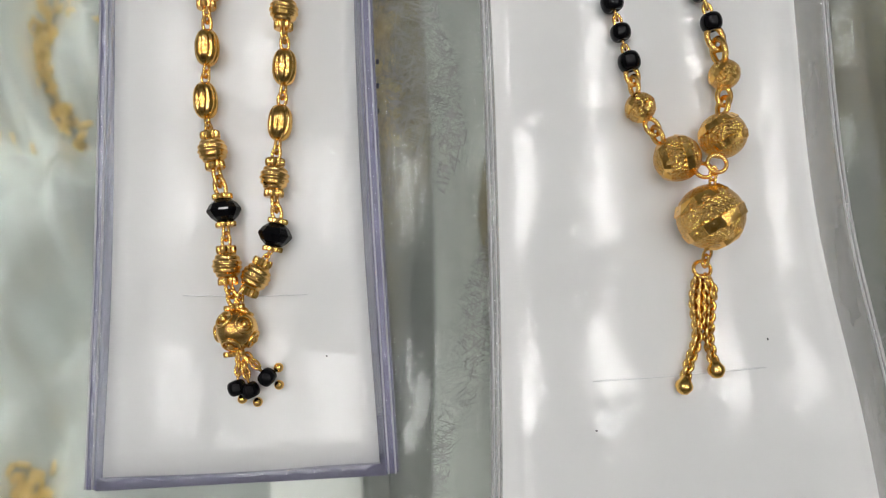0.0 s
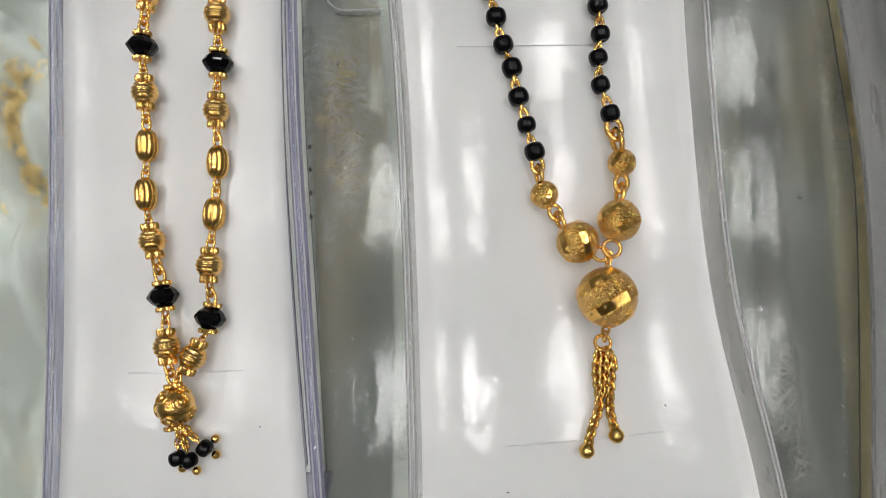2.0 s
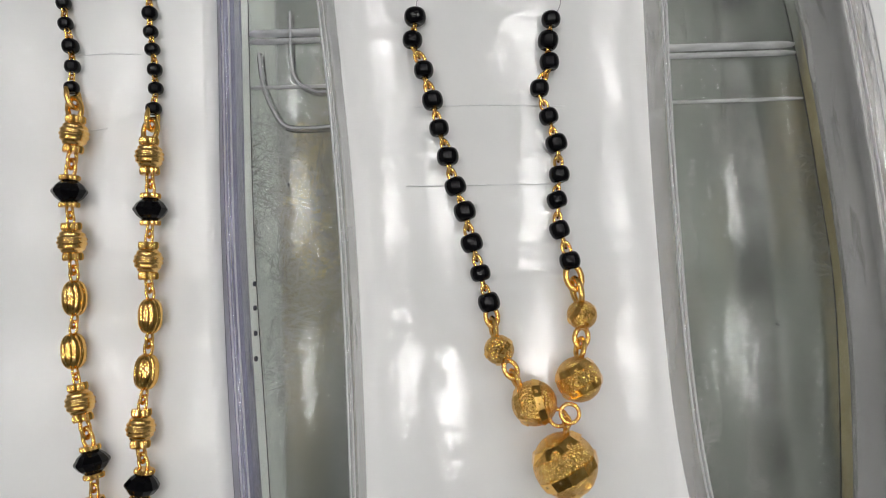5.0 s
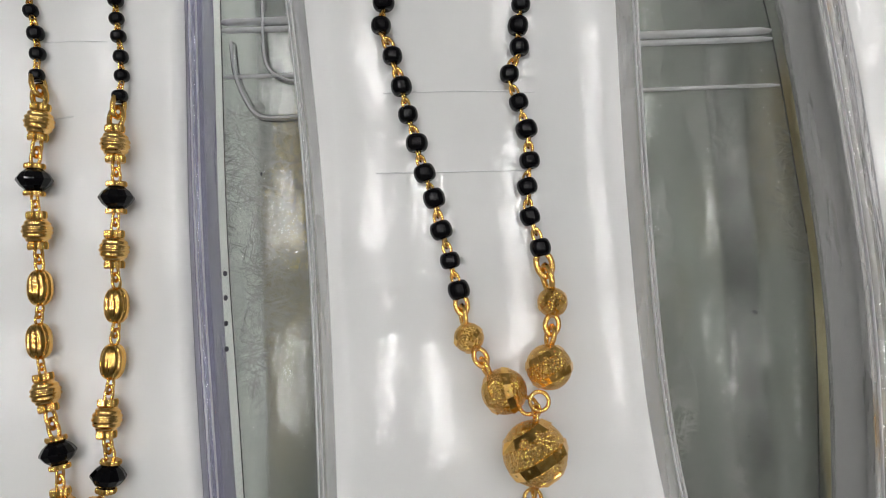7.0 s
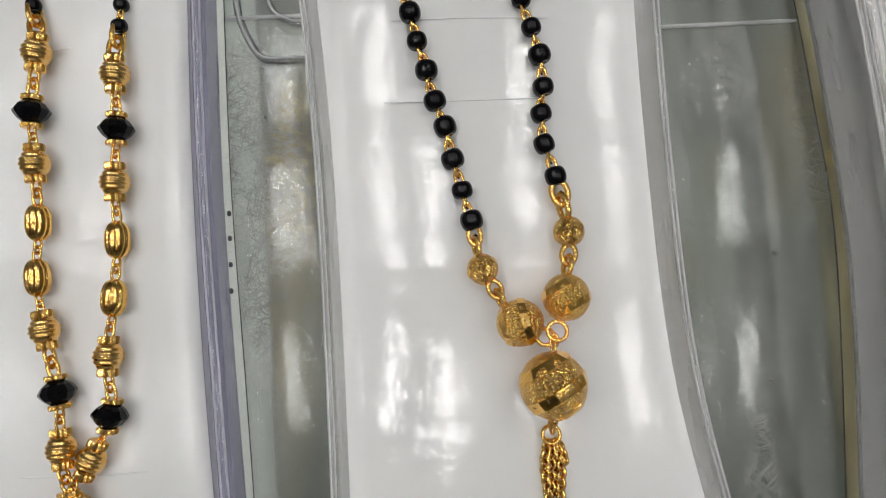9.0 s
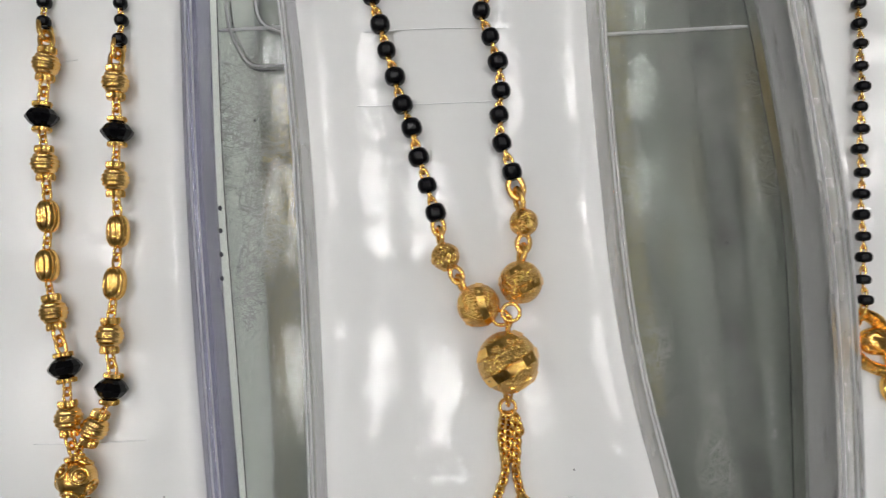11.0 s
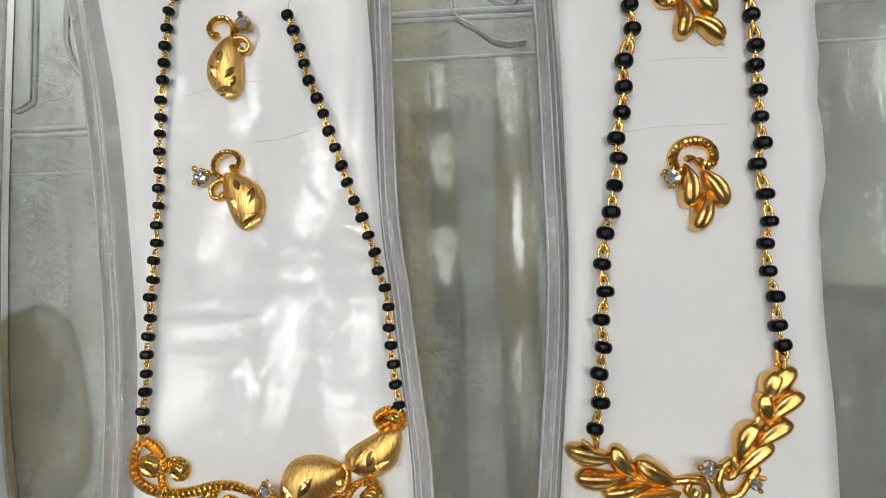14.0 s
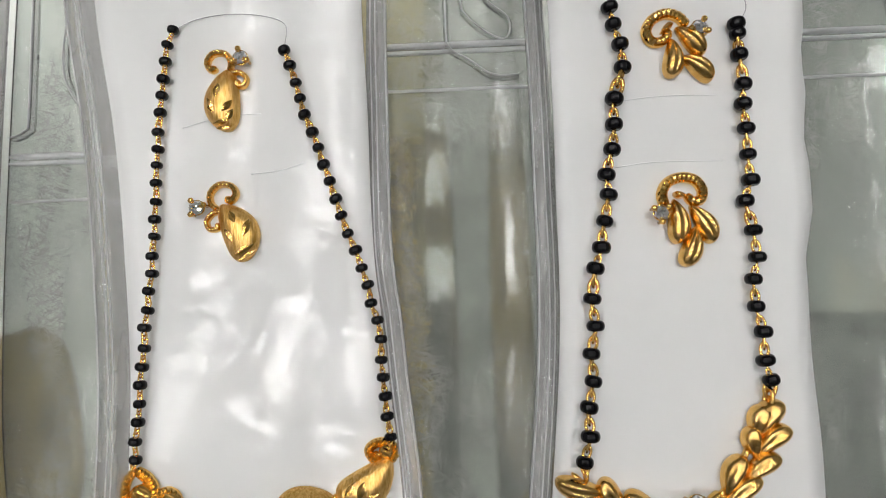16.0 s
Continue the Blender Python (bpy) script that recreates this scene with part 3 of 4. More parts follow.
# ---- clear trays that lie between the boxes ----
def tray(label, left, right, ridge, tabs):
    left, right = [(x - 3.2, y) for x, y in left], [(x + 3.2, y) for x, y in right]
    cx = (left[0][0] + right[0][0]) / 2 * MM
    t = root("plastic_tray", cx, 0.02, 0.0, label, "tray", "clear trays between the boxes")
    part("sheet", slab(mm(left), mm(right), 0.0002, 0.0010, 30, 0, 6), SHEET, t, "scratched clear sheet")

    def between(y):
        out = []
        for side in (left, right):
            for (x0, y0), (x1, y1) in zip(side, side[1:]):
                if y0 <= y <= y1:
                    out.append(x0 + (x1 - x0) * (y - y0) / (y1 - y0))
                    break
        return out
    for y, w, h in ((ridge, 0.7, 0.5), (ridge + 9.0, 1.0, 1.0), (ridge + 10.6, 1.3, 1.3)):
        a, b = between(y)
        bm = sweep(mm([(a + 0.3, y), ((a + b) / 2, y), (b - 0.3, y)]), (w * MM, w * MM), h * MM, 0.0010, 16)
        part("ridge", bm, RIM, t, "raised ridge with its highlight in the milky plastic")
    for rise, pts in tabs:
        part("latch_tab", sweep(mm(pts), (1.3 * MM, 1.3 * MM), rise * MM, 0.0010, 50), LATCH, t, "moulded clear latch outline")
        part("latch_edge", sweep(mm(pts), (0.42 * MM, 0.42 * MM), 0.4 * MM, 0.0010 + rise * MM * 0.97, 50), RIM, t, "thin latch edge added for its highlight line")
    return t


tray("scratched clear tray lying between two boxes", [(-17.0, -60), (-19.2, -8), (-20.8, 28), (-21.2, 66), (-21.4, 112)], [(-5.0, -60), (-4.4, 0), (-5.2, 36), (-7.6, 66), (-12.6, 112)], 59.5,
     [(1.6, [(-22, 66), (-21.4, 60), (-19.6, 55.0), (-17.2, 51.6), (-13, 51.0), (-8.2, 51.2)]), (1.2, [(-16, 74), (-15.6, 62), (-12, 58.4), (-8.6, 58.0)])])
tray("scratched clear tray with a latch recess, between two boxes", [(60.0, -60), (51.6, -7), (49.8, 28), (49.6, 66), (50, 112)], [(79.6, -60), (83.2, 8), (81.2, 40), (78.4, 65), (74.1, 90), (71.6, 112)], 54.0,
     [(2.0, [(52.2, 108), (52.2, 74), (51.4, 70.6), (49.6, 69.2), (47.4, 68.8)]), (1.6, [(61.4, 106), (59.6, 87), (62.4, 78), (66.5, 75.2), (75, 74.8)]), (1.2, [(66, 106), (64.6, 90), (67, 83), (74, 80.5)])])
tray("scratched clear tray with a moulded latch tab, between two boxes", [(147, -60), (142.8, -28), (141.4, -5), (139.4, 13), (136.6, 39), (136.2, 68), (136.4, 90), (137.2, 118)], [(160, -60), (161.8, -30), (166.8, 18), (167.6, 50), (167.6, 84), (166.6, 118)], 76.6,
     [(1.8, [(149.6, 112), (149.4, 91), (150.2, 86), (155, 82.6), (158.6, 79.8), (162, 78.8), (165.8, 79)]), (1.4, [(152.6, 112), (153, 97), (154.4, 93.5), (158, 90), (162, 87.8), (164, 89), (163.6, 93), (159, 97.4), (157, 104)])])
tray("clear tray beyond the last box", [(215.5, -60), (217, 50), (219.5, 84), (221, 118)], [(256, -60), (256, 50), (256, 84), (256, 118)], 76.0,
     [(1.8, [(246, 112), (250, 92), (252.5, 78)]), (1.8, [(249, 112), (253, 92), (255, 78)])])


# ---- necklace pieces ----
def sphere_profile(r, n=8, squash=1.0):
    return [(r * math.sin(math.pi * i / n), -r * squash * math.cos(math.pi * i / n)) for i in range(n + 1)]


def link_mesh():
    bm = bmesh.new()
    ring_loop(bm, 0.36, 0.25, 0.10, Matrix.Translation((0, 0, 0.30)))
    ring_loop(bm, 0.36, 0.25, 0.10, Matrix.Translation((0, 0, 0.70)) @ Matrix.Rotation(1.2, 4, "Z"))
    return to_mesh("link", bm, GOLD)


def bead_mesh(r, h):
    """A rounded glass bead with a hole along z."""
    prof = [(0.28 * r, -h * 0.42)]
    for i in range(11):
        a = math.pi * (-0.5 + i / 10)
        prof.append((r * (0.42 + 0.58 * max(0.0, math.cos(a)) ** 0.8), h / 2 * math.sin(a)))
    prof.append((0.28 * r, h * 0.42))
    return to_mesh("bead", lathe(prof, 24), BLACK)


LINK = link_mesh()


def add_link(t, a, b, size=1.0):
    a, b = Vector(a), Vector(b)
    d = (b - a).length
    m = along(a, b)
    s = max(d, 0.0008)
    w = max(0.0016, d * 0.8) * size
    return place("link", LINK, m @ Matrix.Diagonal((w, w, s, 1)), t)


def bead_strand(t, pts, count, mesh, length, radius, top=H, jitter=0.15, exact=False):
    """Black beads at even steps on a plan line, joined by gold links."""
    line = smooth_line([(x * MM, y * MM, top + radius * 0.98) for x, y in pts], count - 1)
    if exact:
        line = [Vector((x * MM, y * MM, top + radius * 0.98)) for x, y in pts]
        count = len(line)
    rng = random.Random(count * 7 + int(pts[0][0]))
    mids = []
    for i, p in enumerate(line):
        d = (line[min(i + 1, count - 1)] - line[max(i - 1, 0)]).normalized()
        d = (d + Vector((rng.uniform(-jitter, jitter), rng.uniform(-jitter, jitter), 0))).normalized()
        p = p + Vector((rng.uniform(-0.25, 0.25), rng.uniform(-0.25, 0.25), 0)) * MM
        mids.append((p, d))
        sc = 1 + rng.uniform(-0.07, 0.07)
        place("bead", mesh, along(p, p + d) @ Matrix.Diagonal((sc, sc, sc * (1 + rng.uniform(-0.08, 0.08)), 1)), t)
    for (p, d), (q, e) in zip(mids, mids[1:]):
        add_link(t, p + d * (length * 0.36), q - e * (length * 0.36))
    return mids


def thread(t, pts):
    cu = sweep(mm(pts), (0.16 * MM, 0.16 * MM), 0.00018, H + 0.0004, 40)
    part("thread", cu, THREAD, t, "thin clear nylon thread")


def gem(t, x, y, z, r, prongs):
    """A small brilliant in a gold cup with ball-tipped prongs."""
    s = place("setting", to_mesh("setting", lathe([(r * 0.55, 0), (r * 0.95, r * 0.5), (r * 1.05, r * 0.9), (r * 0.9, r * 0.9), (r * 0.6, r * 0.3)], 14), GOLD), Matrix.Translation((x, y, z)), t, "gold cup setting")
    stone = lathe([(0, r * 0.2), (r * 0.55, r * 0.55), (r * 0.98, r * 0.95), (r * 0.98, r * 1.02), (r * 0.7, r * 1.32), (r * 0.34, r * 1.42), (0, r * 1.36)], 7)
    rng = random.Random(int(x * 1e6))
    bmesh.ops.triangulate(stone, faces=stone.faces)
    for v in stone.verts:
        v.co.z += rng.uniform(-0.2, 0.2) * r
        v.co.rotate(Matrix.Rotation(rng.uniform(-0.2, 0.2), 3, "Z"))
    place("stone", to_mesh("stone", stone, STONE, False), Matrix.Translation((x, y, z)), t, "clear sparkling cut stone")
    for a in prongs:
        dx, dy = r * 1.12 * math.cos(radians(a)), r * 1.12 * math.sin(radians(a))
        bm = lathe([(0, 0), (r * 0.22, 0), (r * 0.2, r * 0.9), (r * 0.34, r * 1.1), (r * 0.4, r * 1.35), (r * 0.28, r * 1.6), (0, r * 1.7)], 10)
        place("prong", to_mesh("prong", bm, GOLD), Matrix.Translation((x + dx, y + dy, z)), t)
    return s


def cut_leaf(t, x, y, z, length, width, angle, tilt=0.0):
    """A bright hand-cut marquise facet: two flat planes meeting in a sunken line."""
    bm = bmesh.new()
    n = 8
    mid, lo, hi = [], [], []
    for i in range(n + 1):
        u = i / n
        w = math.sin(math.pi * u) * width / 2
        mid.append(bm.verts.new(((u - 0.5) * length, 0, 0.00002 + 0.00034 * math.sin(math.pi * u))))
        lo.append(bm.verts.new(((u - 0.5) * length, -w - 1e-6, 0.00002)))
        hi.append(bm.verts.new(((u - 0.5) * length, w + 1e-6, 0.00002)))
    for i in range(n):
        bm.faces.new((mid[i], lo[i], lo[i + 1], mid[i + 1]))
        bm.faces.new((mid[i], mid[i + 1], hi[i + 1], hi[i]))
    return place("cut_leaf", to_mesh("cut_leaf", bm, GOLD, False), Matrix.Translation((x, y, z)) @ Matrix.Rotation(radians(angle), 4, "Z") @ Matrix.Rotation(tilt, 4, "X"), t, "bright hand-cut leaf facet")


def on_dome(ob, x, y):
    """Where a drop from above meets a mesh that was built in place, and its slope there."""
    me = ob.data
    best, nor = None, None
    for f in me.polygons:
        if f.normal.z < 0.05:
            continue
        c = f.center
        d = (c.x - x) ** 2 + (c.y - y) ** 2
        if best is None or d < best[0]:
            best, nor = (d, c.z - ((x - c.x) * f.normal.x + (y - c.y) * f.normal.y) / f.normal.z), f.normal
    return best[1], nor


def engrave(t, dome, x, y, length, width, angle):
    z, nor = on_dome(dome, x, y)
    leaf = cut_leaf(t, x, y, z, length, width, angle)
    q = nor.to_track_quat("Z", "Y").to_matrix().to_4x4()
    turn = Matrix.Rotation(math.atan2((q @ Vector((1, 0, 0))).y, (q @ Vector((1, 0, 0))).x), 4, "Z").inverted()
    world = Matrix.Translation(Vector((x, y, z)) + nor * 0.00006) @ q @ turn @ Matrix.Rotation(radians(angle), 4, "Z")
    leaf.matrix_basis = world_inverse(t) @ world
    return leaf


def fluted_cap(r, h):
    prof = [(r * 0.5, -h / 2), (r * 0.92, -h / 2), (r, -h * 0.25), (r, h * 0.25), (r * 0.92, h / 2), (r * 0.5, h / 2)]
    return to_mesh("cap", lathe(prof, 28, 1, 0.14, None, (1, 2, 3, 4)), GOLD, False)


def barrel_mesh():
    """A gold barrel wound with a raised slanting wire."""
    bm = bmesh.new()
    rows = []
    n, k = 34, 28
    for i in range(n + 1):
        u = i / n * 2 - 1
        row = []
        for j in range(k):
            a = 2 * math.pi * j / k
            r = 2.15 * (1 - 0.40 * u * u)
            if abs(u) < 0.93:
                r += 0.085 * math.cos(u * 15 + a)
            row.append(bm.verts.new((r * MM * math.cos(a), r * MM * math.sin(a), u * 1.85 * MM)))
        rows.append(row)
    for a, b in zip(rows, rows[1:]):
        for j in range(k):
            bm.faces.new((a[j], a[(j + 1) % k], b[(j + 1) % k], b[j]))
    bm.faces.new(rows[0])
    bm.faces.new(rows[-1])
    return to_mesh("barrel", bm, SOFT)


def crystal_mesh():
    """A black bicone crystal with flat facets."""
    prof = [(1.0, -1.85), (2.0, -1.05), (2.6, -0.15), (2.6, 0.15), (2.0, 1.05), (1.0, 1.85)]
    return to_mesh("crystal", lathe([(r * MM, z * MM) for r, z in prof], 12), BLACK, False)


def oval_mesh():
    """A long gold bead with carved lengthwise lobes."""
    bm = bmesh.new()
    rows = []
    n, k = 16, 72
    for i in range(n + 1):
        u = -math.cos(math.pi * i / n)
        base = math.sqrt(max(0, 1 - abs(u) ** 2.6)) * 1.62 + 0.22
        row = []
        for j in range(k):
            a = 2 * math.pi * j / k
            lobe = 1 - 0.20 * max(0.0, 1 - abs(math.sin(4 * a + 1.3 * u * u)) / 0.4) ** 0.8
            row.append(bm.verts.new((base * lobe * math.cos(a) * MM, base * lobe * math.sin(a) * MM, u * 2.85 * MM)))
        rows.append(row)
    for a, b in zip(rows, rows[1:]):
        for j in range(k):
            bm.faces.new((a[j], a[(j + 1) % k], b[(j + 1) % k], b[j]))
    bm.faces.new(rows[0])
    bm.faces.new(rows[-1])
    return to_mesh("oval_bead", bm, GOLD)


CAP, CAP_WIDE = fluted_cap(1.5 * MM, 1.15 * MM), fluted_cap(1.55 * MM, 0.8 * MM)
BARREL, CRYSTAL, OVAL = barrel_mesh(), crystal_mesh(), oval_mesh()
# half length that a piece takes up on the strand, with its end caps
REACH = {"barrel": 2.95, "crystal": 2.55, "oval": 2.9}


def piece(t, kind, p, d):
    m = along(p, p + d)
    if kind == "barrel":
        b = place("barrel", BARREL, m, t, "brushed gold barrel bead with hoops")
        for s in (-1, 1):
            place("cap", CAP, m @ Matrix.Translation((0, 0, s * 2.4 * MM)), b, "fluted gold cap")
    elif kind == "crystal":
        b = place("crystal", CRYSTAL, m, t, "faceted black crystal bead")
        for s in (-1, 1):
            place("cap", CAP_WIDE, m @ Matrix.Translation((0, 0, s * 2.15 * MM)), b, "fluted gold cap")
    else:
        place("oval_bead", OVAL, m @ Matrix.Rotation(p.y * 300, 4, "Z"), t, "carved oval gold bead")
    return m


def mixed_strand(t, kinds, pts):
    """Gold and crystal pieces at given plan points, joined by links; returns the last free end."""
    ps = [Vector((x * MM, y * MM, H + (0.0024 if k != "oval" else 0.0019))) for k, (x, y) in zip(kinds, pts)]
    last = None
    for i, (k, p) in enumerate(zip(kinds, ps)):
        d = (ps[min(i + 1, len(ps) - 1)] - ps[max(i - 1, 0)]).normalized()
        piece(t, k, p, d)
        reach = REACH[k] * MM * 0.9
        if last is not None:
            add_link(t, last, p - d * reach, 0.9)
        last = p + d * reach
    return last


# ---- necklace with black crystals and gold barrels ----
SMALL_BEAD = bead_mesh(1.25 * MM, 1.9 * MM)
na = root("necklace", -0.041, 0.02, H, "gold barrel and black crystal bead necklace with bead tassel", "necklace")
KINDS = ["barrel", "crystal", "barrel", "oval", "oval", "barrel", "crystal", "barrel"]
end_l = mixed_strand(na, KINDS, [(-43.0, -13.5), (-43.5, -5.2), (-45.3, 4.0), (-46.6, 11.9), (-46.4, 20.2), (-46.5, 29.1), (-46.9, 37.1), (-46.1, 46.2)])
end_r = mixed_strand(na, KINDS, [(-38.7, -15.3), (-35.8, -9.0), (-35.9, -0.3), (-35.2, 8.3), (-34.5, 17.0), (-34.5, 25.7), (-34.1, 33.8), (-34.2, 42.3)])
mids = bead_strand(na, [(-47.0, 54.0), (-47.6, 61.0), (-48.8, 69.0), (-50, 79), (-50.5, 100)], 14, SMALL_BEAD, 1.9 * MM, 1.25 * MM)
add_link(na, end_l, mids[0][0])
mids = bead_strand(na, [(-33.8, 50.4), (-33.9, 57), (-34.3, 66.4), (-35, 79), (-36, 98)], 16, SMALL_BEAD, 1.9 * MM, 1.25 * MM)
add_link(na, end_r, mids[0][0])


def ring_ball(t, x, y, r):
    """A gold ball with raised rings round small bosses."""
    c = Vector((x, y, H + r))
    ball = place("ball", to_mesh("ball", lathe(sphere_profile(r, 14), 26), SOFT), Matrix.Translation(c), t, "gold ball with raised rings")
    ring, boss = bmesh.new(), None
    ring_loop(ring, r * 0.40, r * 0.40, r * 0.09, Matrix.Rotation(math.pi / 2, 4, "X"), 18)
    ring_me = to_mesh("ring", ring, GOLD)
    boss_me = to_mesh("boss", lathe(sphere_profile(r * 0.2, 6), 10), GOLD)
    for az, el in ((128, 42), (28, 48), (262, 40), (190, -5), (70, -12), (330, 2)):
        d = Vector((math.cos(radians(az)) * math.cos(radians(el)), math.sin(radians(az)) * math.cos(radians(el)), math.sin(radians(el))))
        place("ring", ring_me, along(c, c + d, c + d * r * 0.93), ball)
        place("boss", boss_me, along(c, c + d, c + d * r * 0.96), ball)
    return c


ring_ball(na, -41.3 * MM, -23.1 * MM, 3.05 * MM)
for y in (-19.8, -26.6):
    place("cap", CAP_WIDE, along((-41.7 * MM, y * MM, H + 0.003), (-41.3 * MM, (y - 3) * MM, H + 0.003)), na, "fluted gold cap")
add_link(na, (-41.6 * MM, -19.4 * MM, H + 0.003), (-42.8 * MM, -16.2 * MM, H + 0.0028), 1.1)
add_link(na, (-41.2 * MM, -19.6 * MM, H + 0.0032), (-40.6 * MM, -17.2 * MM, H + 0.0028), 1.1)
DROP = bead_mesh(1.4 * MM, 2.3 * MM)
TIP = to_mesh("tip", lathe(sphere_profile(0.75 * MM, 8), 12), GOLD)
for (ax, ay), (bx, by), (tx, ty) in (((-41.2, -27.0), (-41.6, -31.8), (-41.0, -33.6)), ((-40.9, -27.0), (-39.6, -32.2), (-38.7, -34.1)), ((-40.4, -26.8), (-37.1, -30.3), (-35.5, -31.6))):
    a, b, c = (Vector((x * MM, y * MM, H + 0.0019)) for x, y in ((ax, ay), (bx, by), (tx, ty)))
    u = (b - a).normalized()
    half = a + u * max(0.0014, (b - a).length - 0.0034)
    add_link(na, a, half + u * 0.0006, 1.3)
    add_link(na, half, b - u * 0.0009, 1.0)
    place("drop_bead", DROP, along(b, c, b), na, "glossy black drop bead")
    place("tip", TIP, Matrix.Translation(c + Vector((0, 0, -0.0008))), na, "small gold end ball")
place("tip", TIP, Matrix.Translation((-35.6 * MM, -29.0 * MM, H + 0.0011)), na, "small gold end ball")


# ---- necklace with cut gold balls ----
def cut_ball(t, x, y, r, axis, lats=(-48, 0, 48)):
    """A stippled gold ball with bands of flat polished facets round one axis."""
    c = Vector((x * MM, y * MM, H + r * 0.98))
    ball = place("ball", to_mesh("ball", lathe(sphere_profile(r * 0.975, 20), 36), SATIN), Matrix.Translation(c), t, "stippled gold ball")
    m = along((0, 0, 0), axis, c)
    for lat in lats:
        bm = bmesh.new()
        seg = max(6, int(12 * math.cos(radians(lat))))
        rng = random.Random(int(lat * 7 + r * 1e6))
        rows = []
        for dl, k in ((-11, 0.96), (-9, 1.022), (9, 1.022), (11, 0.96)):
            la = radians(lat + dl)
            rows.append([bm.verts.new((r * k * math.cos(la) * math.cos(2 * math.pi * i / seg), r * k * math.cos(la) * math.sin(2 * math.pi * i / seg), r * k * math.sin(la))) for i in range(seg)])
        for p, q in zip(rows, rows[1:]):
            for i in range(seg):
                bm.faces.new((p[i], p[(i + 1) % seg], q[(i + 1) % seg], q[i]))
        for v in rows[1] + rows[2]:
            v.co *= 1 + rng.uniform(-0.016, 0.016)
        place("facet_band", to_mesh("facet_band", bm, GOLD, False), m, ball, "polished diamond-cut band")
    return c


nb = root("necklace", 0.022, 0.02, H, "black bead necklace with stippled gold balls and chain tassel", "necklace")
BEAD_B = bead_mesh(1.68 * MM, 2.75 * MM)
b_left = bead_strand(nb, [(19.0, 17.5), (17.8, 22.1), (16.8, 26.8), (15.7, 31.7), (14.5, 36.0), (13.4, 40.8), (12.1, 45.3), (10.9, 50.1), (9.7, 55.0), (8.3, 60.0), (8.7, 64.0)], 11, BEAD_B, 2.75 * MM, 1.68 * MM, H, 0.22, True)
b_right = bead_strand(nb, [(31.8, 23.3), (30.7, 28.4), (30.6, 33.1), (31.0, 37.5), (30.6, 42.3), (29.7, 46.7), (28.6, 51.3), (30.3, 55.9), (30.0, 59.2), (30.6, 62.6)], 10, BEAD_B, 2.75 * MM, 1.68 * MM, H, 0.3, True)
s1 = cut_ball(nb, 20.2, 9.9, 2.4 * MM, (1.0, -0.55, 0.25), (-35, 25))
s2 = cut_ball(nb, 33.4, 14.9, 2.4 * MM, (1.0, -0.7, 0.1), (-30, 28))
m1 = cut_ball(nb, 25.2, 1.7, 3.6 * MM, (1.0, 0.25, 0.2), (-38, 18))
m2 = cut_ball(nb, 32.2, 5.1, 3.6 * MM, (0.5, -1.0, 0.15), (-30, 26))
big = cut_ball(nb, 29.3, -7.4, 5.0 * MM, (0.55, -1.0, 0.1), (-38, 14, 58))
add_link(nb, b_left[0][0] + Vector((0.0002, -0.0010, 0)), s1 + Vector((-0.0006, 0.0022, 0)), 1.1)
add_link(nb, b_right[0][0] + Vector((0.0002, -0.0010, 0)), s2 + Vector((-0.0003, 0.0022, 0)), 1.1)
add_link(nb, s1 + Vector((0.0012, -0.0020, 0)), m1 + Vector((-0.0022, 0.0026, -0.0004)), 1.2)
add_link(nb, s2 + Vector((0, -0.0022, 0)), m2 + Vector((0.0003, 0.0034, -0.0004)), 1.2)


def wire_ring(t, p, r, wire, m):
    bm = bmesh.new()
    ring_loop(bm, r, r, wire, None, 20, 8)
    return place("wire_ring", to_mesh("wire_ring", bm, GOLD), Matrix.Translation(p) @ m, t, "round gold wire ring")


wire_ring(nb, Vector((0.0302, 0.0004, H + 0.0058)), 0.0014, 0.00032, Matrix.Rotation(1.35, 4, "X"))
wire_ring(nb, Vector((0.0286, -0.0004, H + 0.0048)), 0.0013, 0.00032, Matrix.Rotation(1.1, 4, "X"))
add_link(nb, (0.0298, -0.0002, H + 0.0056), (0.0295, -0.0029, H + 0.0054), 1.0)
wire_ring(nb, Vector((0.0291, -0.0151, H + 0.0016)), 0.0013, 0.00030, Matrix.Rotation(1.3, 4, "X"))
add_link(nb, (0.0292, -0.0122, H + 0.0040), (0.0291, -0.0146, H + 0.0024), 1.0)


def chain_mesh():
    bm = bmesh.new()
    ring_loop(bm, 0.86 * MM, 0.66 * MM, 0.29 * MM, None, 12, 6)
    return to_mesh("chain_link", bm, GOLD)


CHAIN = chain_mesh()
KNOB = to_mesh("knob", lathe([(0, -1.35 * MM), (0.8 * MM, -1.1 * MM), (1.3 * MM, -0.3 * MM), (1.3 * MM, 0.3 * MM), (0.8 * MM, 1.1 * MM), (0.5 * MM, 1.5 * MM), (0.45 * MM, 2.0 * MM), (0, 2.0 * MM)], 16), GOLD)


def curb_chain(t, pts, knob):
    n = int(sum(math.dist(a, b) for a, b in zip(pts, pts[1:])) / 0.78)
    line = smooth_line([(x * MM, y * MM, H + 0.0011) for x, y in pts], n)
    for i, (a, b) in enumerate(zip(line, line[1:])):
        place("chain_link", CHAIN, along(a, b, (a + b) / 2) @ Matrix.Rotation(0.75 if i % 2 else -0.75, 4, "Z") @ Matrix.Rotation(0.35, 4, "Y"), t)
    if knob:
        d = (line[-1] - line[-2]).normalized()
        p = line[-1] + d * 0.0012
        place("knob", KNOB, along(p, p - d, p + Vector((0, 0, 0.0003))), t, "polished gold end ball")


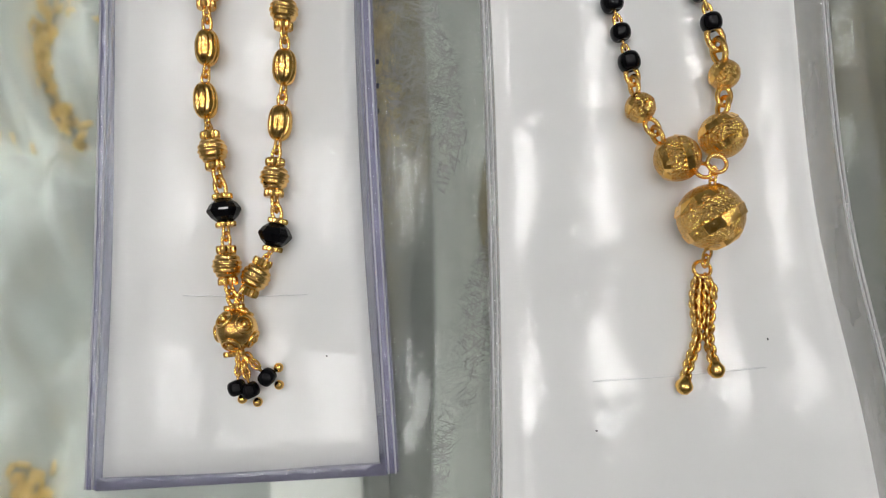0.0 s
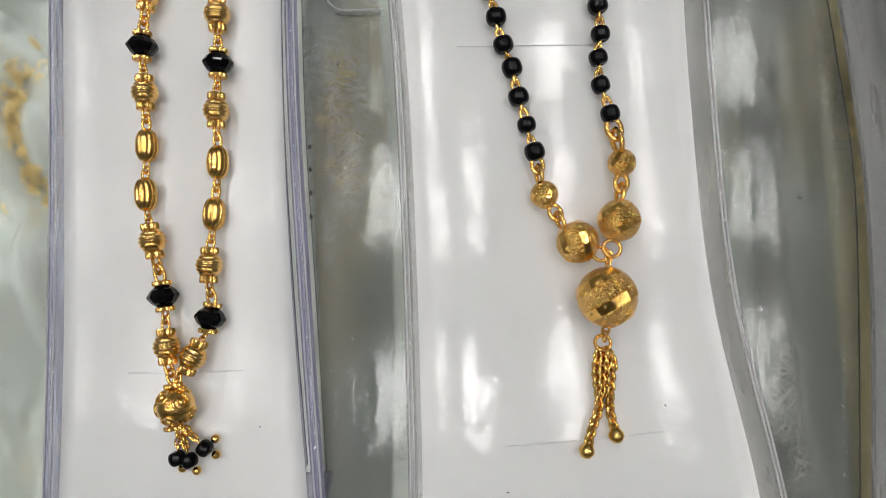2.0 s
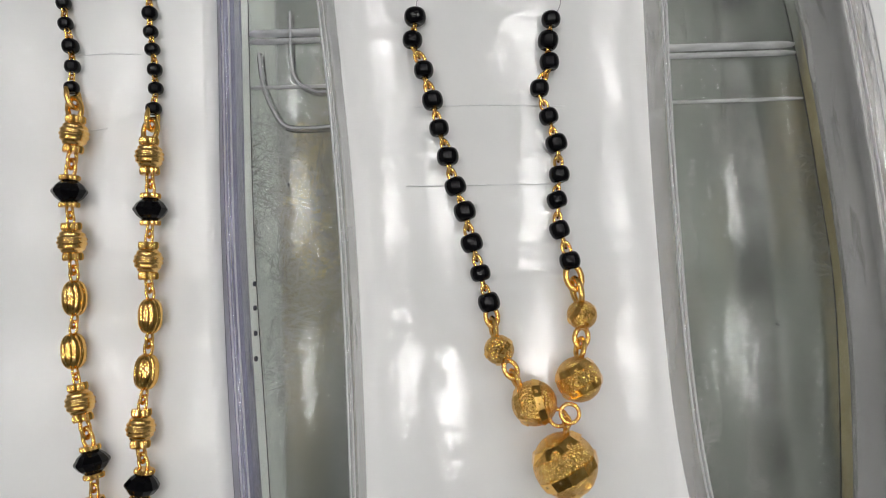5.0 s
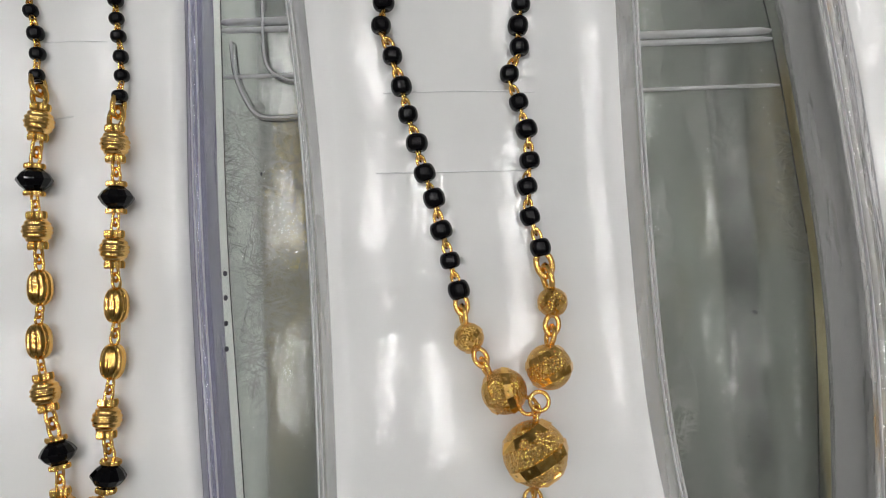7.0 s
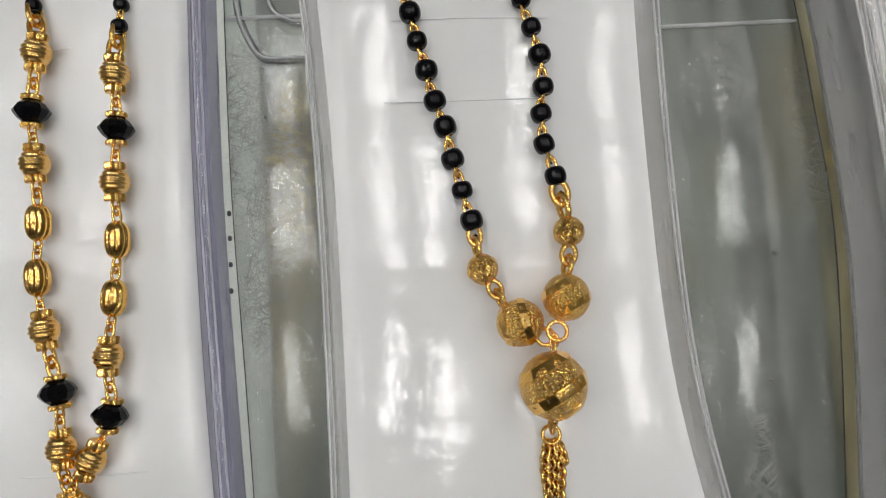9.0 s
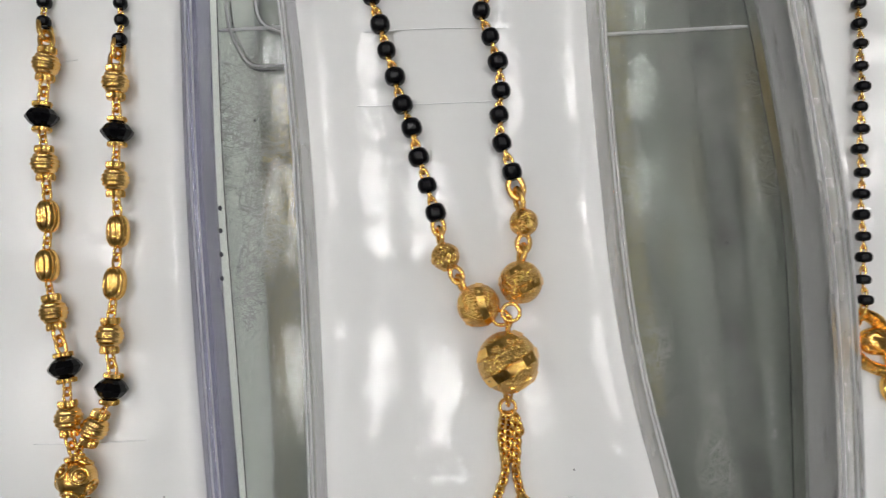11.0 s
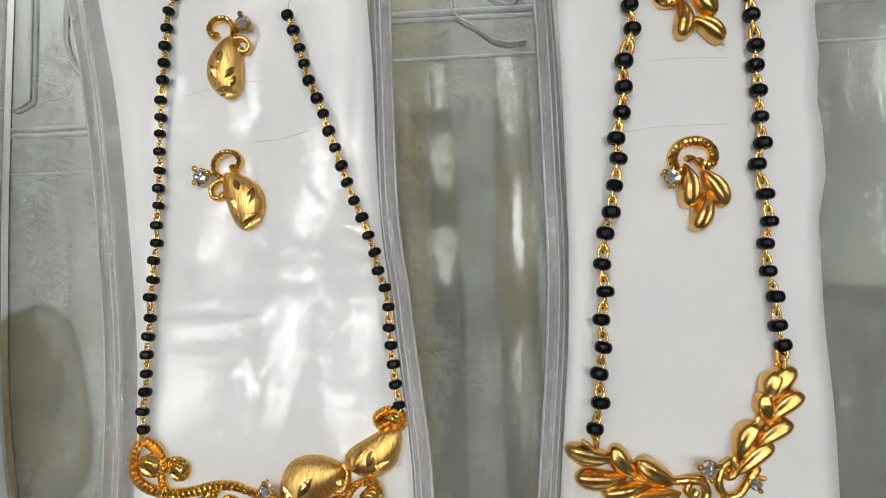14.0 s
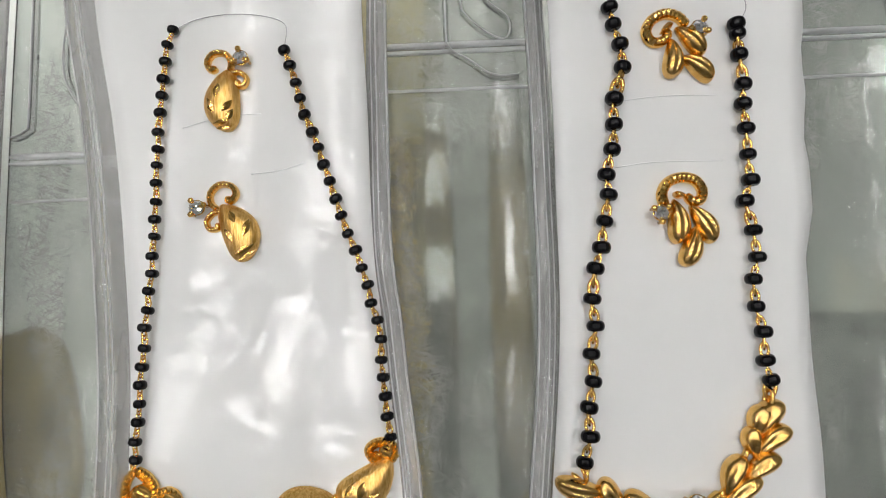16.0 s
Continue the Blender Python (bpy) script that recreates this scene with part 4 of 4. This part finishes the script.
curb_chain(nb, [(28.5, -16.3), (27.9, -20), (28.2, -25.2), (26.9, -29), (26.1, -31.6)], True)
curb_chain(nb, [(29.9, -16.2), (30.4, -20), (29.9, -25.5), (30.5, -29.2)], True)
curb_chain(nb, [(29.2, -16.4), (28.9, -20), (28.6, -24.0)], False)
curb_chain(nb, [(30.3, -16.6), (31.0, -19.4)], False)
thread(nb, [(8.7, 64.4), (9.5, 68), (13, 70.5)])
thread(nb, [(30.8, 62.6), (32.6, 66), (31.5, 70)])


# ---- necklace with paisley pendant ----
nc = root("necklace", 0.112, 0.02, H, "fine black bead necklace with gold paisley scroll pendant", "necklace")
BEAD_C = bead_mesh(1.26 * MM, 1.62 * MM)
c_left = bead_strand(nc, [(88.1, -0.8), (89.1, 13.4), (89.8, 24.4), (90.9, 38.2), (91.4, 52.9), (92.1, 70.5), (93.3, 80.5), (94.2, 84.4)], 25, BEAD_C, 1.85 * MM, 1.28 * MM)
c_right = bead_strand(nc, [(136.7, 2.7), (135.8, 13.4), (134.8, 24.0), (131.8, 35.0), (127.1, 48.7), (122.3, 62.5), (117.1, 79.1)], 23, BEAD_C, 1.85 * MM, 1.28 * MM)
thread(nc, [(94.4, 84.6), (99, 86.6), (106, 87.4), (113, 86.6), (117.2, 84.5), (117.0, 80)])


def drawn(points, ox, oy, sx, sy, shear=0.0):
    """Pixel units of the camera's view (x right, y down) to plan metres, placed to fit that view."""
    return [((ox + x * sx) * MM, (oy - y * sy - x * shear) * MM) for x, y in points]


def ornament_c(points):
    return drawn(points, 84.0, 6.85, 0.0483, 0.0491, 0.00156)


def scroll(t, pts, w0, w1, h=1.0, wm=None, cuts=0.0, n=36, label="curled gold scroll with cut edge", top=H):
    widths = (w0 * MM, w1 * MM) + ((wm * MM,) if wm else ())
    widths = tuple(w * (1.35 if cuts else 1.15) for w in widths)
    return part("scroll", sweep(pts, widths, h * MM, top + 0.0002, n, cuts), GOLD, t, label, not cuts)


pc = part("pendant", sweep(ornament_c([(85, 190), (52, 230), (40, 290), (62, 345), (120, 380), (200, 392), (290, 382), (370, 362), (440, 362), (500, 380), (548, 395)]), (1.7 * MM, 1.5 * MM, 2.1 * MM), 1.6 * MM, H + 0.0002, 64, 0.28), GOLD, nc, "gold scrollwork paisley pendant", False)
scroll(pc, ornament_c([(82, 190), (130, 220), (155, 265), (140, 305), (100, 305), (85, 280), (105, 265), (125, 275)]), 1.3, 1.5, 1.6, 1.9, 0.3)
scroll(pc, ornament_c([(185, 395), (158, 340), (170, 290), (215, 268), (252, 290), (245, 325), (215, 325), (210, 300)]), 1.1, 1.6, 1.5, 1.3, 0.3)
scroll(pc, ornament_c([(345, 388), (310, 432), (260, 478), (200, 497), (150, 470), (142, 425), (170, 398), (210, 412), (212, 445), (188, 452)]), 1.0, 1.1, 1.5, 1.3, 0.24)
scroll(pc, ornament_c([(350, 385), (300, 440), (266, 500), (285, 562), (335, 585), (380, 555), (382, 512), (345, 497), (322, 522), (345, 540)]), 1.0, 1.1, 1.5, 1.3, 0.24)
scroll(pc, ornament_c([(380, 365), (350, 430), (372, 480), (415, 492), (455, 465), (450, 425), (415, 412), (402, 440), (425, 455)]), 1.1, 1.6, 1.5, 1.3, 0.24)
scroll(pc, ornament_c([(372, 490), (400, 560), (445, 612), (500, 605), (520, 565), (495, 540), (462, 550), (475, 580)]), 1.0, 1.3, 1.5, 1.3, 0.24)
scroll(pc, ornament_c([(560, 415), (505, 428), (484, 470), (505, 507), (542, 495), (535, 462), (512, 466)]), 1.1, 1.5, 1.8, 1.3)
scroll(pc, ornament_c([(680, 485), (755, 484), (802, 520), (790, 568), (748, 585), (718, 558), (735, 530), (758, 540)]), 0.9, 1.4, 1.5, 1.2, 0.3)
scroll(pc, ornament_c([(800, 522), (858, 505), (892, 455), (872, 415), (825, 418), (810, 458), (840, 478), (858, 450)]), 1.0, 1.9, 1.5, 1.3, 0.3)
scroll(pc, ornament_c([(875, 440), (895, 385), (930, 350), (990, 345), (1012, 390), (985, 422), (948, 402), (972, 382)]), 1.0, 1.6, 1.4, 1.2, 0.2)
scroll(pc, ornament_c([(870, 272), (888, 310), (880, 362), (845, 376), (824, 345), (855, 335)]), 1.0, 1.4, 1.5, 1.2)
scroll(pc, ornament_c([(1092, 150), (1112, 110), (1085, 80), (1040, 80), (1008, 105), (1025, 137), (1052, 120)]), 1.2, 1.5, 1.6, 1.4, 0.3)
scroll(pc, ornament_c([(1062, 92), (1075, 110), (1092, 128)]), 1.0, 1.2, 1.5, 1.5, 0.3, 10)


def paisley(t, pts, width, height, bend, peak, label="brushed gold paisley dome"):
    a, b = pts
    return part("paisley", teardrop(a, b, width * MM, height * MM, H + 0.0002, bend, 0, None, 26, 18, peak), BRUSHED, t, label)


pl = paisley(pc, ornament_c([(582, 398), (652, 735)]), 9.4, 3.3, 0.0, 1.0)
pu = paisley(pc, ornament_c([(866, 282), (640, 440)]), 9.4, 3.5, -0.10, 1.15)
pr = paisley(pc, ornament_c([(1098, 145), (885, 285)]), 7.4, 3.1, 0.13, 1.2)
for dome, u, v, le, wi, an in ((pu, 668, 388, 3.2, 1.3, 110), (pu, 735, 348, 3.6, 1.3, 55), (pu, 722, 428, 3.6, 1.3, 25), (pr, 942, 245, 2.8, 1.1, 55), (pr, 985, 245, 2.6, 1.1, 70), (pr, 950, 292, 2.8, 1.1, 5), (pr, 1010, 282, 3.8, 1.2, 32),
                               (pl, 615, 535, 3.4, 1.4, 85), (pl, 588, 602, 3.2, 1.3, 125), (pl, 662, 602, 3.4, 1.3, 45)):
    (gx, gy), = ornament_c([(u, v)])
    engrave(pc, dome, gx, gy, le * 1.35 * MM, wi * 1.4 * MM, an)
for u, v, r, lines in ((118, 283, 44, 3), (226, 300, 34, 3), (426, 446, 40, 3), (848, 450, 42, 4), (980, 388, 34, 2), (1078, 108, 30, 2), (186, 438, 24, 0), (345, 522, 26, 0), (482, 568, 32, 0), (512, 478, 34, 0), (742, 548, 28, 0), (856, 345, 26, 0)):
    (gx, gy), = ornament_c([(u, v)])
    rr = r * 0.0485 * MM
    eye = lathe([(0, 0), (rr, 0), (rr, 0.9 * MM), (rr * 0.85, 1.45 * MM), (rr * 0.5, 1.8 * MM), (0, 1.95 * MM)], 18)
    for vert in eye.verts:
        vert.co += Vector((gx, gy, H + 0.0002))
    dome = part("scroll_eye", eye, GOLD if lines else SOFT, pc, "domed gold scroll eye")
    for k in range(lines):
        off = (k - (lines - 1) / 2) * rr * 0.55
        engrave(pc, dome, gx + off * 0.5, gy + off * 0.85, rr * 1.5, rr * 0.42, -28)
(gx, gy), = ornament_c([(580, 372)])
gem(pc, gx, gy, H + 0.0012, 1.45 * MM, (95, 215, 330))
add_link(nc, c_left[0][0], (87.4 * MM, -3.0 * MM, H + 0.0014))
add_link(nc, c_right[0][0], (136.6 * MM, 0.2 * MM, H + 0.0014))


def paisley_earring(name_label, to_plan, body, big_curl, small_curl, stone, prongs, cuts, bend):
    (cx, cy), = to_plan([stone])
    t = root("earring", cx, cy, H, name_label, "earring", "paisley earrings")
    dome = part("paisley", teardrop(*to_plan(body), 7.3 * MM, 3.0 * MM, H + 0.0002, bend, 0, None, 22, 16, 1.25), BRUSHED, t, "brushed gold paisley dome")
    scroll(t, to_plan(big_curl), 0.9, 1.2, 1.6, 1.0, 0.12)
    scroll(t, to_plan(small_curl), 1.0, 1.1, 1.5, 1.0, 0, 30, "smooth gold curl")
    for u, v, le, wi, an in cuts:
        (gx, gy), = to_plan([(u, v)])
        engrave(t, dome, gx, gy, le * 1.15 * MM, wi * 1.3 * MM, an)
    gem(t, cx, cy, H + 0.0006, 1.5 * MM, prongs)
    return t


def ear_c(points):
    return drawn(points, 97.7, 84.0, 0.0397, 0.0397)


ear_1 = paisley_earring("gold paisley stud earring with clear stone, curl beside it", ear_c, [(168, 908), (296, 1192)], [(170, 945), (118, 905), (112, 850), (155, 808), (215, 815), (240, 855), (215, 892), (190, 872)],
                [(190, 945), (130, 950), (95, 990), (110, 1030), (150, 1028), (150, 1000)], (55, 925), (125, 235, 15),
                [(240, 980, 2.4, 1.0, 115), (222, 1070, 2.8, 1.1, 125), (308, 1035, 3.2, 1.1, 75), (300, 1140, 3.6, 0.9, 28), (310, 1168, 3.2, 0.7, 28)], 0.10)
def ear_c_top(points):
    return drawn(points, 97.3, 82.8, 0.0397, 0.0397)


ear_2 = paisley_earring("gold paisley stud earring with clear stone on top", ear_c_top, [(215, 180), (203, 505)], [(215, 215), (222, 145), (190, 98), (130, 98), (100, 142), (122, 182), (150, 168)],
                [(200, 215), (262, 200), (302, 232), (288, 272), (252, 266), (264, 240)], (280, 135), (100, 335, 210),
                [(172, 310, 2.6, 1.1, 80), (138, 385, 3.0, 1.2, 115), (220, 390, 2.8, 1.0, 50), (230, 435, 2.4, 1.0, 60), (190, 470, 3.0, 0.8, 10), (195, 495, 2.6, 0.8, 5)], -0.10)


# ---- necklace with leaf pendant ----
nd = root("necklace", 0.193, 0.02, H, "black bead necklace with gold leaf pendant and clear stones", "necklace")
BEAD_D = bead_mesh(1.68 * MM, 2.2 * MM)
d_left = bead_strand(nd, [(173.0, -3.0), (174.0, 2.0), (174.0, 7.0), (175.0, 12.0), (175.0, 17.0), (176.0, 22.0), (176.0, 27.0), (177.0, 33.0), (178.0, 37.0), (179.0, 42.0), (180.0, 47.0), (180.0, 51.0), (181.0, 56.0), (182.0, 61.0), (182.0, 66.0), (184.0, 72.0), (184.0, 77.0), (183.0, 81.0), (182.4, 84.4)], 19, BEAD_D, 2.2 * MM, 1.68 * MM, H, 0.15, True)
d_right = bead_strand(nd, [(208.0, 11.0), (207.0, 15.0), (207.0, 20.0), (206.0, 25.0), (206.0, 30.0), (207.0, 34.0), (207.0, 39.0), (206.0, 45.0), (207.0, 49.0), (207.0, 54.0), (207.0, 59.0), (207.0, 64.0), (207.0, 68.0), (207.0, 74.0)], 14, BEAD_D, 2.2 * MM, 1.68 * MM, H, 0.15, True)
d_top = bead_strand(nd, [(207.0, 77.9), (206.7, 80.3)], 2, BEAD_D, 2.2 * MM, 1.68 * MM, H, 0.1, True)
add_link(nd, d_right[-1][0], d_top[0][0])


def ornament_d(points):
    return drawn(points, 167.4, 13.2, 0.0409, 0.0439, 0.0008)


pd = part("pendant", sweep(mm([(170.5, -5.0), (176, -9.6), (183, -13.2), (189, -12.4), (195, -11.6), (199, -8), (202.5, -2.5), (205.2, 4)]), (0.9 * MM, 0.9 * MM, 1.5 * MM), 1.0 * MM, H + 0.0002, 50), GOLD, nd, "gold leaf spray pendant")
LEAVES = [((176.6, -8.4), (167.3, -6.3), 4.1), ((178.4, -11.8), (168.7, -11.6), 4.2), ((180.1, -12.0), (175.7, -6.0), 4.2), ((182.0, -13.2), (173.5, -14.7), 4.0), ((187.4, -13.0), (180.0, -8.7), 4.3), ((188.0, -14.8), (178.8, -15.9), 4.2),
          ((198.2, -9.6), (202.0, -2.4), 4.4), ((197.8, -12.0), (204.8, -6.4), 4.1), ((201.9, -6.9), (208.5, -2.6), 4.1), ((204.5, -3.1), (203.6, 2.9), 3.9), ((204.6, -2.2), (210.8, 2.4), 4.2), ((204.4, 0.8), (209.6, 7.2), 4.8), ((204.2, 0.6), (206.6, 6.6), 4.2)]
for base, tip, w in LEAVES:
    part("leaf", teardrop(*mm([base, tip]), w * MM, 3.0 * MM, H + 0.0004, 0.06, 0.26, None, 26, 24, 1.5), SOFT, pd, "folded gold leaf")
scroll(pd, ornament_d([(470, 585), (545, 580), (600, 592), (612, 645), (570, 705), (500, 712), (455, 690)]), 1.5, 1.7, 1.5, 1.5)
scroll(pd, ornament_d([(545, 578), (528, 620), (552, 645), (575, 620)]), 1.5, 1.2, 1.4)
scroll(pd, ornament_d([(735, 495), (685, 535), (668, 600), (700, 648), (755, 635), (800, 585), (850, 520)]), 1.5, 1.7, 1.6, 1.5)
scroll(pd, ornament_d([(740, 500), (748, 545), (715, 570), (695, 545)]), 1.5, 1.2, 1.4)
for u, v, r, pr_ in ((612, 525, 1.6, (160, 20, 280)), (430, 728, 1.3, (290, 45, 165)), (660, 712, 1.4, (110, 345, 250)), (825, 588, 1.3, (35, 290, 160))):
    (gx, gy), = ornament_d([(u, v)])
    gem(pd, gx, gy, H + (0.0014 if v < 530 else 0.0003), r * MM, pr_)
add_link(nd, d_left[0][0], (173.0 * MM, -6.0 * MM, H + 0.0014))
add_link(nd, d_right[0][0], (206.9 * MM, 6.2 * MM, H + 0.0014))


def leaf_earring(label, to_plan, ring, leaves, stone, prongs):
    (cx, cy), = to_plan([stone])
    t = root("earring", cx, cy, H, label, "earring", "leaf earrings")
    scroll(t, to_plan(ring), 1.6, 1.3, 1.8, 1.6, 0.14, 40, "notched gold hoop")
    for a, b, w in leaves:
        part("leaf", teardrop(*to_plan([a, b]), w * MM, 3.0 * MM, H + 0.0003, 0.08, 0.26, None, 26, 24, 1.5), SOFT, t, "folded gold leaf")
    gem(t, cx, cy, H + 0.0006, 1.55 * MM, prongs)
    return t


def ear_d(points):
    return drawn(points, 184.2, 84.9, 0.0372, 0.0372)


ear_3 = leaf_earring("gold leaf stud earring with clear stone beside it", ear_d, [(178, 1085), (168, 1020), (202, 962), (270, 938), (342, 955), (376, 1010), (360, 1062), (310, 1058), (300, 1025)],
             [((225, 1050), (230, 1285), 4.4), ((305, 1085), (412, 1285), 4.3), ((325, 1195), (255, 1402), 4.2), ((290, 1040), (225, 1020), 1.3)], (150, 1125), (150, 265, 40))
def ear_d_top(points):
    return drawn(points, 186.8, 85.4, 0.0362, 0.0372)


ear_4 = leaf_earring("gold leaf stud earring with clear stone on top", ear_d_top, [(295, 135), (255, 82), (185, 60), (112, 90), (75, 150), (95, 208), (148, 215), (190, 180), (170, 155)],
             [((205, 200), (185, 418), 4.2), ((232, 140), (372, 300), 4.2), ((250, 300), (408, 438), 4.2), ((150, 170), (210, 130), 1.3)], (350, 160), (60, 330, 190))
thread(nd, [(207, 80), (209.5, 84), (208, 90)])
for thing, card in ((card_c, "C"), (nc, "C"), (ear_1, "C"), (ear_2, "C"), (card_d, "D"), (nd, "D"), (ear_3, "D"), (ear_4, "D")):
    settle(thing, card)


# ---- goods under the glass ----
def crumpled(name, label, cx, cy, sx, sy, z, amp, seed, angle):
    """A crumpled clear bag lying on the shelf."""
    bm = bmesh.new()
    n = 40
    grid = []
    for i in range(n + 1):
        row = []
        for j in range(n + 1):
            u, v = i / n * 2 - 1, j / n * 2 - 1
            x, y = u * sx, v * sy
            ridge = abs(noise.noise((x * 38 + seed, y * 26, seed))) + 0.5 * abs(noise.noise((x * 90, y * 60 + seed, 3 + seed)))
            edge = (1 - u ** 4) * (1 - v ** 4)
            row.append(bm.verts.new((x * (1 + 0.1 * noise.noise((y * 30, seed, 0))), y, edge * amp * (0.25 + ridge * 1.5))))
        grid.append(row)
    for a, b in zip(grid, grid[1:]):
        for j in range(n):
            bm.faces.new((a[j], a[j + 1], b[j + 1], b[j]))
    me = to_mesh(name, bm, BAG)
    ob = place(name, me, Matrix.Translation((cx, cy, z)) @ Matrix.Rotation(radians(angle), 4, "Z"))
    return tagged(ob, label, "bag", "plastic bags under the glass")


def chain_heap(label, pts, count, spread, seed, z, size=1.0):
    """A loose heap of gold chain links on the shelf."""
    rng = random.Random(seed)
    line = smooth_line([(x * MM, y * MM, z) for x, y in pts], count)
    bm = bmesh.new()
    for p in line:
        for _ in range(2):
            q = p + Vector((rng.gauss(0, spread), rng.gauss(0, spread), abs(rng.gauss(0, spread * 0.5)))) * MM
            m = Matrix.Translation(q) @ Euler((rng.uniform(0, 6), rng.uniform(0, 6), rng.uniform(0, 6))).to_matrix().to_4x4()
            ring_loop(bm, 1.9 * MM * size, 1.3 * MM * size, 0.5 * MM * size, m, 8, 4)
    ob = part("gold_chain", bm, PALEGOLD)
    return tagged(ob, label, "chain", "gold chains under the glass", "stuff")


SZ = -0.0595
crumpled("plastic_bag", "crumpled clear plastic bag under the glass", -0.105, 0.005, 0.050, 0.085, SZ, 0.038, 1.7, 12)
crumpled("plastic_bag", "crumpled clear plastic bag under the glass", -0.10, 0.095, 0.050, 0.04, SZ, 0.032, 5.2, -20)
chain_heap("heap of gold chains under the counter glass", [(-112, 62), (-100, 50), (-92, 36), (-96, 24)], 300, 7.0, 3, SZ + 0.014, 0.85)
chain_heap("gold chain in a bag under the counter glass", [(-118, -30), (-106, -42), (-94, -54), (-84, -66)], 200, 3.4, 4, SZ + 0.016, 0.75)
chain_heap("gold chain under the counter glass", [(53, 70), (54, 50), (52, 30), (53, 5), (51, -20)], 120, 1.8, 5, SZ + 0.006, 0.9)
chain_heap("gold chain under the counter glass", [(131, 80), (129, 50), (132, 25), (130, 0), (133, -30)], 110, 2.8, 6, SZ + 0.006, 0.9)
chain_heap("gold chain under the counter glass", [(-14, 66), (-15, 50), (-13, 30)], 30, 1.8, 7, SZ + 0.006, 1.1)


def paper_sheet(label, x0, x1, y0, y1, mat):
    """A loose sheet, slightly waved, lying on the shelf, added to set a tray's tone."""
    bm = slab([(x0, y0), ((x0 * 2 + x1 * 0) / 2 + 0.004, (y0 + y1) / 2), (x0, y1)], [(x1, y0), (x1 - 0.003, (y0 + y1) / 2), (x1, y1)], -0.0590, -0.0585, 20, 0, 10, 0.0003)
    return tagged(part("paper_sheet", bm, mat), label, "paper", "paper sheets under the glass")


# Sheets added under the glass to make stretches of tray lighter, darker or yellower
paper_sheet("pale grey sheet added under the glass to brighten a tray", -0.006, 0.063, -0.12, 0.16, PALE)
paper_sheet("mid grey strip added under the glass to tone a tray", 0.163, 0.200, -0.11, 0.17, GREY_TONE)
paper_sheet("yellow-brown strip added under the glass to tone a tray", 0.116, 0.139, -0.11, 0.17, YELLOW_TONE)
paper_sheet("yellow-brown strip added under the glass to tone a tray", 0.067, 0.082, -0.02, 0.15, YELLOW_TONE)
paper_sheet("dark grey strip added under the glass to darken a tray", 0.094, 0.110, -0.11, 0.15, DARK_TONE)
paper_sheet("mid grey strip added under the glass to tone a tray", 0.141, 0.158, -0.11, 0.15, GREY_TONE)
paper_sheet("dark grey strip added under the glass to darken a tray", 0.232, 0.262, -0.11, 0.03, DARK_TONE)
paper_sheet("pale grey strip added under the glass to brighten a tray", -0.058, -0.020, -0.09, 0.16, PALE)


def pouch(label, cx, cy, rx, ry, angle):
    """A soft, flat, low cushion with an uneven outline, added to give an olive-brown patch."""
    bm = lathe([(0, 0)] + [(math.sin(math.pi / 2 * i / 6), 0.0) for i in range(1, 6)] + [(1.0, 0.04), (0.97, 0.1)] + [(0.97 * math.cos(math.pi / 2 * i / 6), 0.1 + 0.12 * math.sin(math.pi / 2 * i / 6)) for i in range(1, 6)] + [(0, 0.225)], 28)
    for v in bm.verts:
        k = 1 + 0.16 * noise.noise((v.co.x * 1.6 + cx * 50, v.co.y * 1.6, 0.3))
        v.co = Vector((v.co.x * rx * k, v.co.y * ry * k, v.co.z * 0.02))
    ob = place("pouch", to_mesh("pouch", bm, OLIVE), Matrix.Translation((cx, cy, -0.0583)) @ Matrix.Rotation(radians(angle), 4, "Z"))
    return tagged(ob, label, "pouch", "pouches under the glass")


# No pouch is known here; both stand for soft olive-brown patches
pouch("olive-brown cushion added under the glass as a dark patch", 0.024, 0.004, 0.014, 0.030, 8)
pouch("olive-brown cushion added under the glass as a dark patch", 0.170, -0.030, 0.012, 0.024, -10)


def speck(x, y, r, z=0.0010):
    bm = lathe(sphere_profile(r * MM, 5, 0.5), 8)
    for v in bm.verts:
        v.co = Vector((v.co.x * (1.5 + noise.noise((x, y, v.co.z * 900))), v.co.y, v.co.z + r * MM * 0.5))
    ob = place("dust_speck", to_mesh("dust_speck", bm, DOT), Matrix.Translation((x * MM, y * MM, z)) @ Matrix.Rotation(x, 4, "Z"))
    return tagged(ob, "tiny dark speck of dust on clear plastic", "dust", "dust specks")


for x, y, r, z in ((75.0, 10.8, 0.35, 0.001), (72.5, -12.0, 0.22, 0.001), (-17.2, 40.5, 0.22, 0.001), (39.5, -26, 0.14, H), (12.6, -39.5, 0.12, H), (121.5, 20.5, 0.16, H), (152, 31, 0.2, 0.001), (60.5, -30, 0.2, 0.001), (-28.5, -27.5, 0.1, H), (112, -34, 0.12, H)):
    speck(x, y, r, z)
